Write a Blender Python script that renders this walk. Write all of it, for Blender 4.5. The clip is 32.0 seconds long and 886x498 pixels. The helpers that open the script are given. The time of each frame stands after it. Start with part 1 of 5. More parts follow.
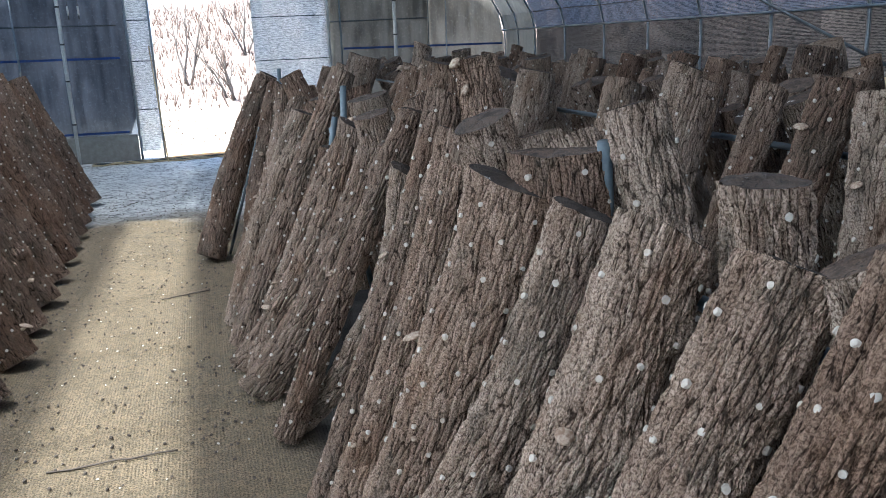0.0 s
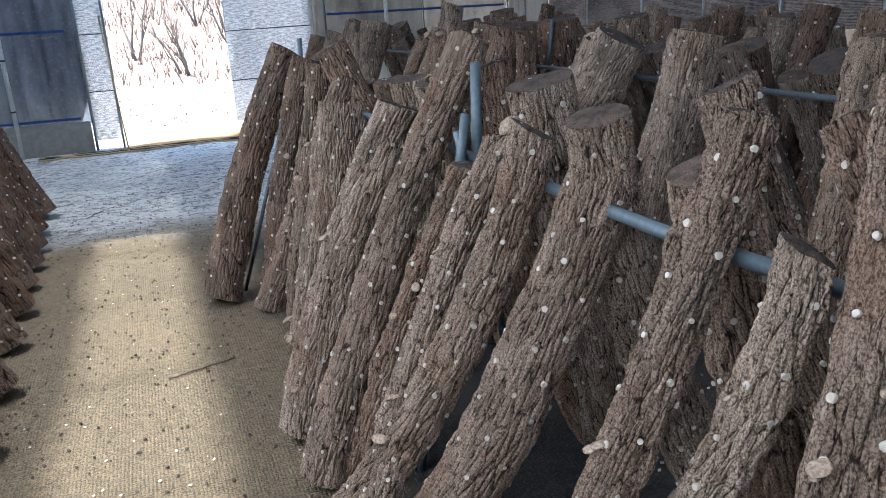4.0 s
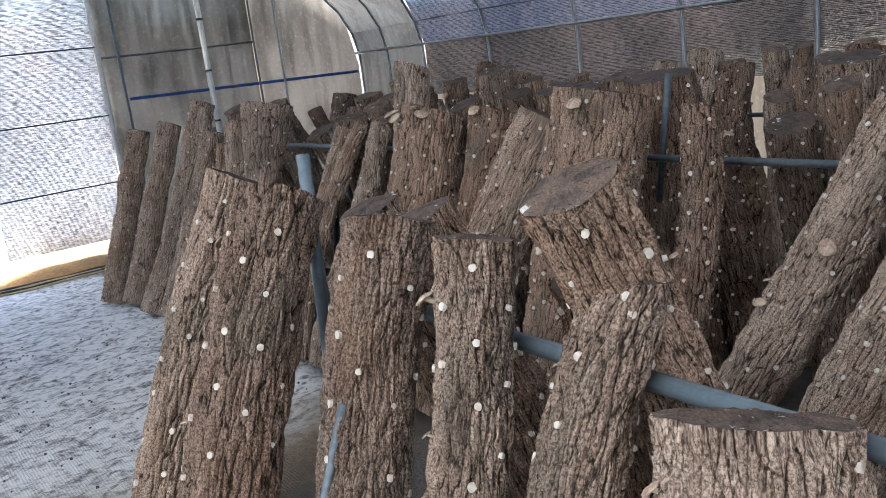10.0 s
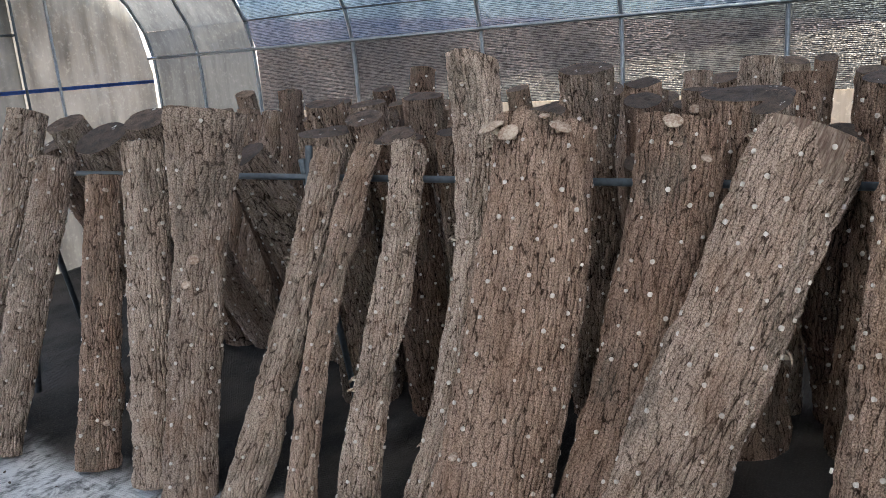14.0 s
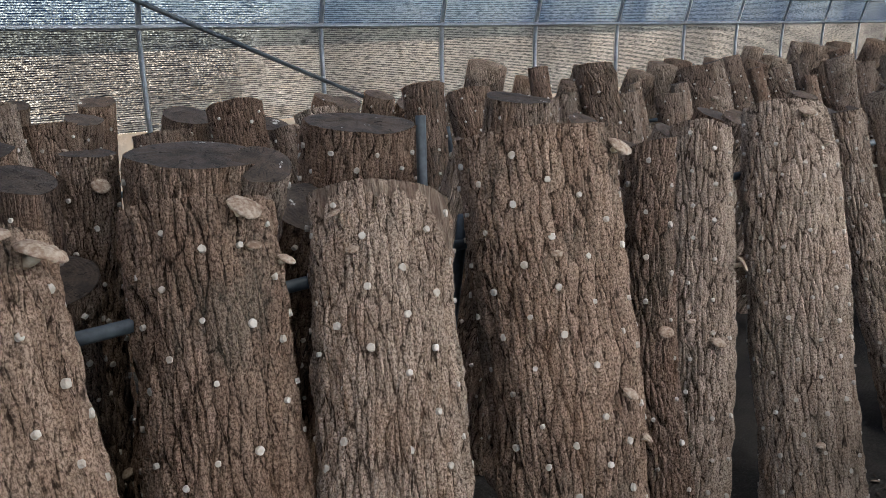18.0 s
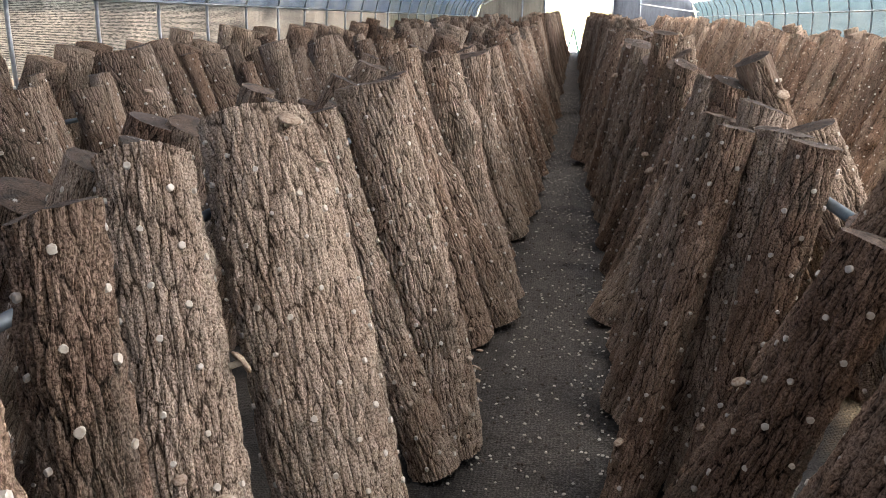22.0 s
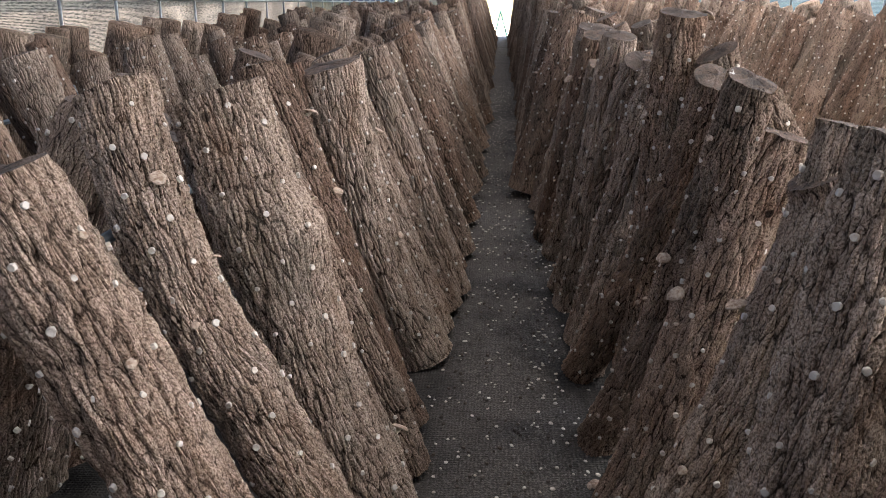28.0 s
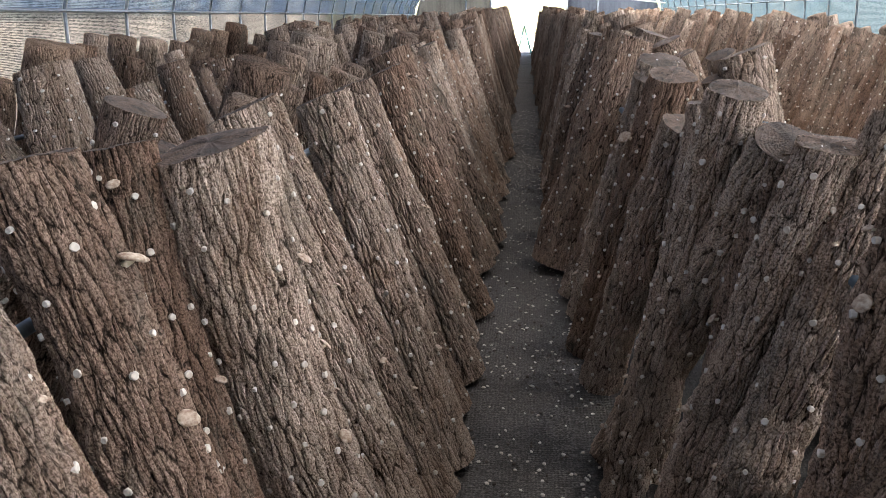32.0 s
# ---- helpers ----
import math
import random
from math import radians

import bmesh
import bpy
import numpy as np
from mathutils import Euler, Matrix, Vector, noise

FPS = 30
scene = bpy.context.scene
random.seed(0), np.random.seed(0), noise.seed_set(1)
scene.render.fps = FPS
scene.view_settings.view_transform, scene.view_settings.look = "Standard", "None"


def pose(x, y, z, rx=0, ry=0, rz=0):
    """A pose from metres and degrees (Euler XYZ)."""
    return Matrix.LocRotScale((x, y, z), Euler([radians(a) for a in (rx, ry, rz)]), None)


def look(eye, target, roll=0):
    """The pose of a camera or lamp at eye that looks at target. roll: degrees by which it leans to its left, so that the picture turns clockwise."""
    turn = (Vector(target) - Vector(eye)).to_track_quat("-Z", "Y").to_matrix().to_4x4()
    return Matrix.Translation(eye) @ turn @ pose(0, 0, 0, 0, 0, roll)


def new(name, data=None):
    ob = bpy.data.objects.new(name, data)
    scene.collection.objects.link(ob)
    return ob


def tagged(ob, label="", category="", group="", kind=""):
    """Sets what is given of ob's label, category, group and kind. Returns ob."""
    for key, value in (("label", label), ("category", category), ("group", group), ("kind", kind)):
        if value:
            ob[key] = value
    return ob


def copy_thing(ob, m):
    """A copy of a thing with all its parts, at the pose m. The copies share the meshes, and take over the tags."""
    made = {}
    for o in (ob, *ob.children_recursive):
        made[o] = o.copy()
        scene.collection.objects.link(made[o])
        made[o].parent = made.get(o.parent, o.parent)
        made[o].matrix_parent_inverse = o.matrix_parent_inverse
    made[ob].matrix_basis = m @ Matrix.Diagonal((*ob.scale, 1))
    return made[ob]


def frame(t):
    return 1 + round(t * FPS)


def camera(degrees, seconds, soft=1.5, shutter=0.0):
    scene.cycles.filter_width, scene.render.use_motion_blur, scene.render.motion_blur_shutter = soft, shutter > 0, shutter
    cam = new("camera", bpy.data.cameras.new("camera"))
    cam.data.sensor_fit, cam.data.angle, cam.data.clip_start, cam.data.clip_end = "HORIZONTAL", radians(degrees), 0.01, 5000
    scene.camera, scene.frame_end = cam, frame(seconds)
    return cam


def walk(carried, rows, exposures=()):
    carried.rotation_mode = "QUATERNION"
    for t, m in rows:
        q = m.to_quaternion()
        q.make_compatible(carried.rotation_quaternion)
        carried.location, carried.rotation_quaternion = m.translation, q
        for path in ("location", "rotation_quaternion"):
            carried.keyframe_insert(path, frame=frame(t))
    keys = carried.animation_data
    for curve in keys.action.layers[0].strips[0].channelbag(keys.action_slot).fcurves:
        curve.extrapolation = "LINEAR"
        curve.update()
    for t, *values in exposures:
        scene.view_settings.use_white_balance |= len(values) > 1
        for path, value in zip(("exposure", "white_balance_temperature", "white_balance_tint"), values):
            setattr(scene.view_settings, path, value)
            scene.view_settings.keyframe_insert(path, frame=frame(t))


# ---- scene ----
cam = camera(59.0, 32.0, soft=0.8)
METRES, EYE, TILT, LEAN, TURN = 13.0, 1.42, -14.8, 1.9, -17.2
EXPOSURE, SKY, SUN = 2.80, 0.13, 4.2
ROWS = [
    (0.0, 0.0, 0.0, 0.0, 0.0, 0.0, -0.0),
    (0.5, -0.0119, 0.0133, 0.0032, -0.63, -0.23, 0.57),
    (1.0, -0.0207, 0.0242, 0.0054, -3.43, -0.59, 1.57),
    (1.5, -0.0235, 0.0375, 0.0076, -3.64, -1.24, 1.75),
    (2.0, -0.0234, 0.0515, 0.0117, -2.52, -0.81, 1.53),
    (2.5, -0.0286, 0.0635, 0.0133, -0.44, -1.92, 0.83),
    (3.0, -0.0398, 0.0783, 0.0191, -0.61, -1.77, 0.83),
    (3.5, -0.047, 0.0924, 0.021, -2.06, -2.42, 1.9),
    (5.5, -0.0776, 0.1524, 0.0368, -6.18, -1.44, 1.23),
    (6.0, -0.0787, 0.167, 0.0403, -6.32, -1.27, 1.49),
    (6.5, -0.0791, 0.1825, 0.0445, -4.09, -1.66, 1.51),
    (7.0, -0.089, 0.1999, 0.0477, -4.27, -3.69, 1.75),
    (7.5, -0.0985, 0.2181, 0.0534, -9.57, -3.37, 3.04),
    (8.0, -0.0976, 0.2383, 0.0582, -10.79, -1.9, 5.53),
    (8.5, -0.0998, 0.2571, 0.0631, -10.42, -1.31, 5.88),
    (9.0, -0.1093, 0.2757, 0.0695, -18.11, -1.47, 6.39),
    (9.5, -0.1166, 0.2958, 0.0736, -21.74, -1.69, 7.2),
    (10.0, -0.1155, 0.3122, 0.0802, -19.61, 0.76, 9.98),
    (10.5, -0.1192, 0.3292, 0.0836, -17.19, 1.91, 8.95),
    (11.0, -0.1322, 0.3462, 0.0879, -21.84, 1.36, 8.44),
    (11.5, -0.1408, 0.3604, 0.0905, -27.18, -0.08, 7.98),
    (12.0, -0.1435, 0.3754, 0.0953, -27.42, 0.85, 10.02),
    (12.5, -0.1463, 0.3942, 0.0997, -28.6, 0.91, 10.48),
    (13.0, -0.1536, 0.4136, 0.1046, -36.83, -0.45, 10.78),
    (13.5, -0.1595, 0.4322, 0.1091, -40.4, -1.47, 11.85),
    (15.5, -0.1572, 0.5054, 0.1316, -52.05, -2.85, 15.14),
    (16.0, -0.1481, 0.5179, 0.1338, -58.13, -4.14, 16.14),
    (16.5, -0.1375, 0.5284, 0.1374, -64.4, -4.97, 17.5),
    (17.0, -0.128, 0.5403, 0.1407, -84.06, -10.43, 16.96),
    (17.5, -0.1208, 0.5512, 0.1449, -103.59, -16.07, 16.65),
    (18.0, -0.1114, 0.5502, 0.1435, -115.11, -19.06, 15.9),
    (18.5, -0.1011, 0.5425, 0.1425, -124.85, -20.98, 16.82),
    (19.0, -0.094, 0.5381, 0.1411, -132.25, -22.45, 14.74),
    (19.5, -0.082, 0.5373, 0.1415, -143.13, -24.39, 10.95),
    (20.0, -0.0732, 0.539, 0.1421, -150.47, -24.21, 8.95),
    (20.5, -0.0684, 0.5386, 0.1412, -156.27, -25.06, 6.62),
    (21.0, -0.0644, 0.5318, 0.1384, -156.42, -26.23, 6.76),
    (21.5, -0.0605, 0.5176, 0.1335, -155.62, -28.45, 7.29),
    (22.0, -0.0586, 0.5048, 0.1319, -154.65, -28.76, 8.07),
    (22.5, -0.0483, 0.4916, 0.1279, -156.35, -29.24, 8.17),
    (23.0, -0.0361, 0.4813, 0.1265, -159.33, -29.64, 8.24),
    (23.5, -0.0318, 0.4757, 0.1243, -161.35, -30.13, 7.55),
    (24.0, -0.028, 0.46, 0.1184, -161.52, -30.23, 7.46),
    (24.5, -0.0282, 0.437, 0.1145, -161.51, -30.3, 7.73),
    (25.0, -0.027, 0.4252, 0.1114, -161.77, -30.29, 8.22),
    (25.5, -0.019, 0.4103, 0.1103, -161.62, -28.73, 7.64),
    (27.5, -0.0139, 0.3629, 0.0961, -161.01, -29.73, 8.79),
    (28.0, -0.0081, 0.3532, 0.0924, -160.24, -30.53, 9.07),
    (28.5, 0.0022, 0.341, 0.0904, -159.41, -30.76, 8.33),
    (29.0, 0.0064, 0.3306, 0.0867, -159.28, -32.37, 8.0),
    (29.5, 0.0064, 0.3178, 0.085, -157.31, -31.19, 8.96),
    (30.0, 0.0039, 0.307, 0.0832, -156.51, -30.04, 9.38),
    (30.5, 0.0097, 0.2953, 0.079, -156.8, -29.95, 9.83),
    (31.0, 0.0209, 0.2813, 0.0764, -157.44, -29.88, 9.34),
    (31.5, 0.0243, 0.2709, 0.0723, -158.3, -30.13, 8.97),
    (32.0, 0.0233, 0.2569, 0.0705, -158.45, -29.42, 8.85),
]
walk(cam, [(t, pose(0, 0, EYE, TILT, LEAN, TURN) @ pose(METRES * x, METRES * y, METRES * z, 90 + pitch, roll, yaw)) for t, x, y, z, yaw, pitch, roll in ROWS],
     exposures=[(0.0, EXPOSURE + 0.12, 5600, 4), (3.0, EXPOSURE + 0.22, 5650, 5), (6.0, EXPOSURE + 0.15, 5650, 9), (8.0, EXPOSURE + 0.05, 5800, 10), (9.0, EXPOSURE + 0.05, 5900, 10), (10.0, EXPOSURE + 0.65, 6150, 9), (11.0, EXPOSURE + 0.35, 6200, 9),
                (12.0, EXPOSURE + 0.90, 6300, 10), (13.0, EXPOSURE + 0.90, 6200, 9), (16.0, EXPOSURE + 1.08, 6400, 9), (17.0, EXPOSURE + 1.02, 6450, 10), (18.0, EXPOSURE + 0.80, 6450, 9), (19.0, EXPOSURE + 0.98, 6450, 9), (20.0, EXPOSURE + 1.20, 6950, 13),
                (22.0, EXPOSURE + 1.32, 7000, 12), (23.5, EXPOSURE + 1.38, 6950, 13), (28.0, EXPOSURE + 1.34, 6650, 13), (30.0, EXPOSURE + 1.36, 6550, 12), (31.0, EXPOSURE + 1.40, 6550, 11), (32.0, EXPOSURE + 1.34, 6500, 11)])

# ---- light ----
world = bpy.data.worlds.new("sky")
scene.world = world
world.use_nodes = True
wn = world.node_tree.nodes
sky = wn.new("ShaderNodeTexSky")
sky.sky_type, sky.sun_disc = "NISHITA", False
TO_SUN = Vector((-0.36, 0.03, 1.0)).normalized()
sky.sun_elevation = math.asin(TO_SUN.z)
sky.sun_rotation = math.atan2(TO_SUN.x, TO_SUN.y)
sky.air_density, sky.dust_density = 1.0, 2.0
world.node_tree.links.new(sky.outputs[0], wn["Background"].inputs[0])
wn["Background"].inputs[1].default_value = SKY
sun = new("sun", bpy.data.lights.new("sun", "SUN"))
sun.data.energy, sun.data.angle, sun.data.color = SUN, radians(3.5), (1.0, 0.94, 0.84)
sun.matrix_world = look((0, 0, 30), Vector((0, 0, 30)) - TO_SUN)


# ---- node helpers ----
class Nodes:
    def __init__(self, name):
        self.material = bpy.data.materials.new(name)
        self.material.use_nodes = True
        self.tree = self.material.node_tree
        self.bsdf = self.tree.nodes["Principled BSDF"]
        self.out = self.tree.nodes["Material Output"]

    def node(self, kind, **inputs):
        n = self.tree.nodes.new(kind)
        for key, value in inputs.items():
            self.put(n, key.replace("_", " "), value)
        return n

    def put(self, n, key, value):
        socket = n.inputs[key]
        if isinstance(value, bpy.types.NodeSocket):
            self.tree.links.new(value, socket)
        else:
            socket.default_value = value

    def math(self, op, a, b=0.5, clamp=False):
        n = self.tree.nodes.new("ShaderNodeMath")
        n.operation, n.use_clamp = op, clamp
        self.put(n, 0, a)
        self.put(n, 1, b)
        return n.outputs[0]

    def mix(self, f, a, b, blend="MIX"):
        n = self.tree.nodes.new("ShaderNodeMix")
        n.data_type, n.blend_type = "RGBA", blend
        for k, v in ((0, f), (6, a), (7, b)):
            v = (*v, 1.0) if isinstance(v, tuple) and len(v) == 3 else v
            self.put(n, k, v)
        return n.outputs[2]

    def step(self, v, a, b, lo=0.0, hi=1.0):
        n = self.tree.nodes.new("ShaderNodeMapRange")
        n.interpolation_type = "SMOOTHSTEP"
        for k, x in enumerate((v, a, b, lo, hi)):
            self.put(n, k, x)
        return n.outputs[0]

    def coords(self, scale=(1, 1, 1), kind="Object", shift=0.0):
        tc = self.tree.nodes.new("ShaderNodeTexCoord")
        v = tc.outputs[kind]
        if shift:
            info = self.tree.nodes.new("ShaderNodeObjectInfo")
            m = self.tree.nodes.new("ShaderNodeVectorMath")
            m.operation = "ADD"
            self.put(m, 0, v)
            self.tree.links.new(self.math("MULTIPLY", info.outputs["Random"], shift), m.inputs[1])
            v = m.outputs[0]
        m = self.tree.nodes.new("ShaderNodeMapping")
        m.inputs["Scale"].default_value = scale
        self.tree.links.new(v, m.inputs["Vector"])
        return m.outputs[0]

    def noise(self, v, scale, detail=4.0, rough=0.55, distortion=0.0):
        return self.node("ShaderNodeTexNoise", Vector=v, Scale=scale, Detail=detail, Roughness=rough, Distortion=distortion).outputs[0]

    def bump(self, h, strength, distance):
        n = self.node("ShaderNodeBump", Height=h, Strength=strength, Distance=distance)
        return n.outputs[0]

    def set(self, **inputs):
        for key, value in inputs.items():
            value = (*value, 1.0) if isinstance(value, tuple) and len(value) == 3 else value
            self.put(self.bsdf, key.replace("_", " "), value)
        return self.material


def bark_material(name, far=False):
    """Oak bark: long rounded plates parted by wavering furrows, cracked across, with a fine grain along the log."""
    n = Nodes(name)
    if far:
        rnd = n.node("ShaderNodeNewGeometry").outputs["Random Per Island"]
        kind = n.math("FRACT", n.math("MULTIPLY", rnd, 5.7), 0.0)
    else:
        tone = n.node("ShaderNodeSeparateColor", Color=n.node("ShaderNodeObjectInfo").outputs["Color"])
        rnd, kind = tone.outputs[0], tone.outputs[1]
    place_kind, shift, flat = ("Object", 0.0, "3D") if far else ("UV", 7.0, "2D")

    def along(stretch, shift=shift):
        return n.coords((1, 1, stretch) if far else (1, stretch, 1), place_kind, shift)

    def grain(stretch, scale, detail=4.0, rough=0.55):
        g = n.node("ShaderNodeTexNoise", Vector=along(stretch), Scale=scale, Detail=detail, Roughness=rough)
        g.noise_dimensions = flat
        return g.outputs[0]

    def plates(scale, stretch, waver, reach):
        """Distance from the nearest furrow, in plate widths, and a number of each plate's own."""
        v = along(stretch)
        bend = n.node("ShaderNodeTexNoise", Vector=along(0.35), Scale=waver, Detail=4.0, Roughness=0.62)
        bend.noise_dimensions = flat
        off = n.node("ShaderNodeVectorMath")
        off.operation = "MULTIPLY_ADD"
        n.put(off, 0, bend.outputs["Color"])
        off.inputs[1].default_value = (reach, reach if far else 0.4 * reach, 0.4 * reach)
        n.put(off, 2, v)
        cells = n.node("ShaderNodeTexVoronoi", Vector=off.outputs[0], Scale=scale)
        cells.feature, cells.voronoi_dimensions = "DISTANCE_TO_EDGE", flat
        whole = n.node("ShaderNodeTexVoronoi", Vector=off.outputs[0], Scale=scale)
        whole.voronoi_dimensions = flat
        return cells.outputs["Distance"], n.node("ShaderNodeSeparateColor", Color=whole.outputs["Color"]).outputs[0]

    streak = grain(0.10, 150.0, 4.0, 0.65)
    mid = grain(0.40, 70.0, 5.0, 0.7)
    fine = grain(0.6, 300.0, 4.0, 0.75)
    big = grain(0.5, 5.5, 5.0, 0.62)
    patch = grain(0.35, 16.0, 4.0, 0.6)
    # plates: 2 to 3 cm broad, the furrows between them deeper here and shallower there
    scale = n.math("ADD", n.math("MULTIPLY", kind, 26.0), 58.0)
    gap, own = plates(scale, 0.165, 36.0, 0.021)
    edge = n.math("ADD", gap, n.math("MULTIPLY", n.math("SUBTRACT", mid, 0.5), 0.22))
    edge = n.math("ADD", edge, n.math("MULTIPLY", n.math("SUBTRACT", patch, 0.40), 0.17))
    crack = n.step(n.math("ADD", plates(95.0, 0.42, 60.0, 0.012)[0], n.math("MULTIPLY", n.math("SUBTRACT", fine, 0.5), 0.25)), 0.0, 0.14)
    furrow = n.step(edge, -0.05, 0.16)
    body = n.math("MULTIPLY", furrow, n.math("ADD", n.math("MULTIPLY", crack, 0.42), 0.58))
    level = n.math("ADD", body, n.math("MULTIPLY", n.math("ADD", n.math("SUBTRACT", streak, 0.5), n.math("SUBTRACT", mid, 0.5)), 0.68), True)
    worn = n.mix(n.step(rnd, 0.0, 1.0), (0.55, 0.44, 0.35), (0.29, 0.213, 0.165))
    # dark inner bark, deepened further to carry the shade inside the furrows
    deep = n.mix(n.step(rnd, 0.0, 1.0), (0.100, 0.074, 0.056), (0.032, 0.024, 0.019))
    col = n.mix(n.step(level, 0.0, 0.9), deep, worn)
    col = n.mix(n.step(own, 0.0, 1.0, 0.0, 0.30), col, n.mix(1.0, col, (0.62, 0.58, 0.56), "MULTIPLY"))
    hue = n.math("FRACT", n.math("MULTIPLY", kind, 7.31), 0.0)
    col = n.mix(n.step(hue, 0.40, 0.05, 0.0, 0.60), col, n.mix(1.0, col, (0.66, 0.53, 0.46), "MULTIPLY"))
    col = n.mix(n.step(hue, 0.82, 0.92, 0.0, 0.30), col, (0.10, 0.070, 0.058))
    col = n.mix(n.step(big, 0.53, 0.70, 0.0, 0.42), col, (0.30, 0.19, 0.125))
    col = n.mix(n.step(big, 0.46, 0.32, 0.0, 0.45), col, (0.14, 0.13, 0.105))
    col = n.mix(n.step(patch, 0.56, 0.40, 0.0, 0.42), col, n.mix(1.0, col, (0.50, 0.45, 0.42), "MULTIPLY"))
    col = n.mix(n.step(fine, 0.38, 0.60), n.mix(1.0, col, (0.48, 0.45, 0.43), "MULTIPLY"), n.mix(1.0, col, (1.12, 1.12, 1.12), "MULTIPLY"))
    bare = 0.0
    if not far:
        up = n.node("ShaderNodeSeparateXYZ", Vector=n.coords((1, 1, 1), "UV")).outputs[1]
        from_z = tone.outputs[2]
        reach = n.math("ADD", n.math("SUBTRACT", up, from_z), n.math("MULTIPLY", n.math("SUBTRACT", grain(0.45, 11.0, 3.0), 0.58), 0.5))
        bare = n.math("MULTIPLY", n.step(reach, 0.0, 0.012), n.step(from_z, 0.05, 0.06))
        wood = n.mix(n.step(streak, 0.35, 0.65), (0.17, 0.122, 0.092), (0.34, 0.265, 0.205))
        col = n.mix(bare, col, n.mix(n.step(patch, 0.45, 0.6, 0.0, 0.5), wood, (0.16, 0.10, 0.075)))
    knot = n.node("ShaderNodeTexVoronoi", Vector=n.coords((1, 1, 0.8), shift=11.0), Scale=7.0)
    pick = n.node("ShaderNodeSeparateColor", Color=knot.outputs["Color"]).outputs[0]
    spot = n.math("MULTIPLY", n.step(knot.outputs["Distance"], 0.09, 0.05), n.step(pick, 0.70, 0.74))
    col = n.mix(n.math("MULTIPLY", spot, 0.8), col, (0.022, 0.016, 0.013))
    round_plate = n.step(edge, -0.10, 0.42)
    if not far:
        round_plate = n.math("ADD", n.math("MULTIPLY", round_plate, n.math("SUBTRACT", 1.0, bare)), n.math("MULTIPLY", bare, 0.45))
    relief = n.math("ADD", round_plate, n.math("ADD", n.math("MULTIPLY", crack, 0.22), n.math("ADD", n.math("MULTIPLY", fine, 0.30), n.math("ADD", n.math("MULTIPLY", mid, 0.60), n.math("MULTIPLY", streak, 0.25)))))
    if far:
        return n.set(Base_Color=col, Roughness=0.93, Normal=n.bump(relief, 1.0, 0.012), Specular_IOR_Level=0.04)
    raised = n.node("ShaderNodeDisplacement", Height=relief, Midlevel=1.4, Scale=0.0095)
    n.tree.links.new(raised.outputs[0], n.out.inputs["Displacement"])
    n.material.displacement_method = "BOTH"
    return n.set(Base_Color=col, Roughness=0.93, Specular_IOR_Level=0.04)


def cut_material():
    n = Nodes("cut_wood")
    v = n.coords((1, 1, 1))
    sep = n.node("ShaderNodeSeparateXYZ", Vector=v)
    turn = n.math("ARCTAN2", sep.outputs[1], sep.outputs[0])
    rad = n.math("SQRT", n.math("ADD", n.math("MULTIPLY", sep.outputs[0], sep.outputs[0]), n.math("MULTIPLY", sep.outputs[1], sep.outputs[1])), 0.0)
    polar = n.node("ShaderNodeCombineXYZ", X=n.math("MULTIPLY", turn, 2.4), Y=n.math("MULTIPLY", rad, 9.0), Z=n.math("MULTIPLY", n.node("ShaderNodeObjectInfo").outputs["Random"], 40.0))
    split = n.step(n.math("ABSOLUTE", n.math("SUBTRACT", n.noise(polar.outputs[0], 0.9, 4.0), 0.5)), 0.0, 0.010)
    wob = n.noise(n.coords(shift=5.0), 30.0, 4.0, 0.6)
    ring = n.math("SINE", n.math("ADD", n.math("MULTIPLY", rad, 900.0), n.math("MULTIPLY", wob, 14.0)), 0.0)
    dirt = n.noise(n.coords(shift=5.0), 22.0, 6.0, 0.7)
    grain = n.noise(v, 240.0, 4.0, 0.7)
    rnd = n.node("ShaderNodeObjectInfo").outputs["Random"]
    col = n.mix(n.step(ring, -1.0, 1.0, 0.0, 0.28), n.mix(rnd, (0.20, 0.135, 0.095), (0.085, 0.065, 0.052)), (0.055, 0.04, 0.032))
    col = n.mix(n.step(dirt, 0.40, 0.64, 0.0, 0.85), col, (0.036, 0.029, 0.025))
    col = n.mix(n.step(grain, 0.4, 0.65, 0.45, 0.0), col, (0.04, 0.03, 0.025))
    mould = n.noise(n.coords(shift=9.0), 19.0, 5.0, 0.65)
    col = n.mix(n.step(mould, 0.655, 0.69, 0.0, 0.85), col, (0.62, 0.60, 0.56))
    col = n.mix(split, (0.015, 0.012, 0.010), col)
    h = n.math("ADD", n.math("ADD", dirt, n.math("MULTIPLY", ring, 0.06)), n.math("ADD", n.math("MULTIPLY", grain, 0.4), n.math("MULTIPLY", split, 0.5)))
    return n.set(Base_Color=col, Roughness=0.92, Normal=n.bump(h, 0.9, 0.006))


def plain(name, a, b, scale=40.0, rough=0.7, metal=0.0, relief=0.0, spread=0.0, stretch=(1, 1, 1)):
    n = Nodes(name)
    v = n.coords(stretch, shift=4.0)
    f = n.math("ADD", n.math("MULTIPLY", n.noise(v, scale, 5.0, 0.6), 0.65), n.math("MULTIPLY", n.noise(v, scale * 0.13, 3.0), 0.35))
    col = n.mix(n.step(f, 0.35, 0.65), a, b)
    if spread:
        col = n.mix(n.math("MULTIPLY", n.node("ShaderNodeNewGeometry").outputs["Random Per Island"], spread), col, b)
    n.set(Base_Color=col, Roughness=rough, Metallic=metal, Specular_IOR_Level=0.1 if rough >= 0.8 else 0.5)
    if relief:
        n.set(Normal=n.bump(f, 0.8, relief))
    return n.material


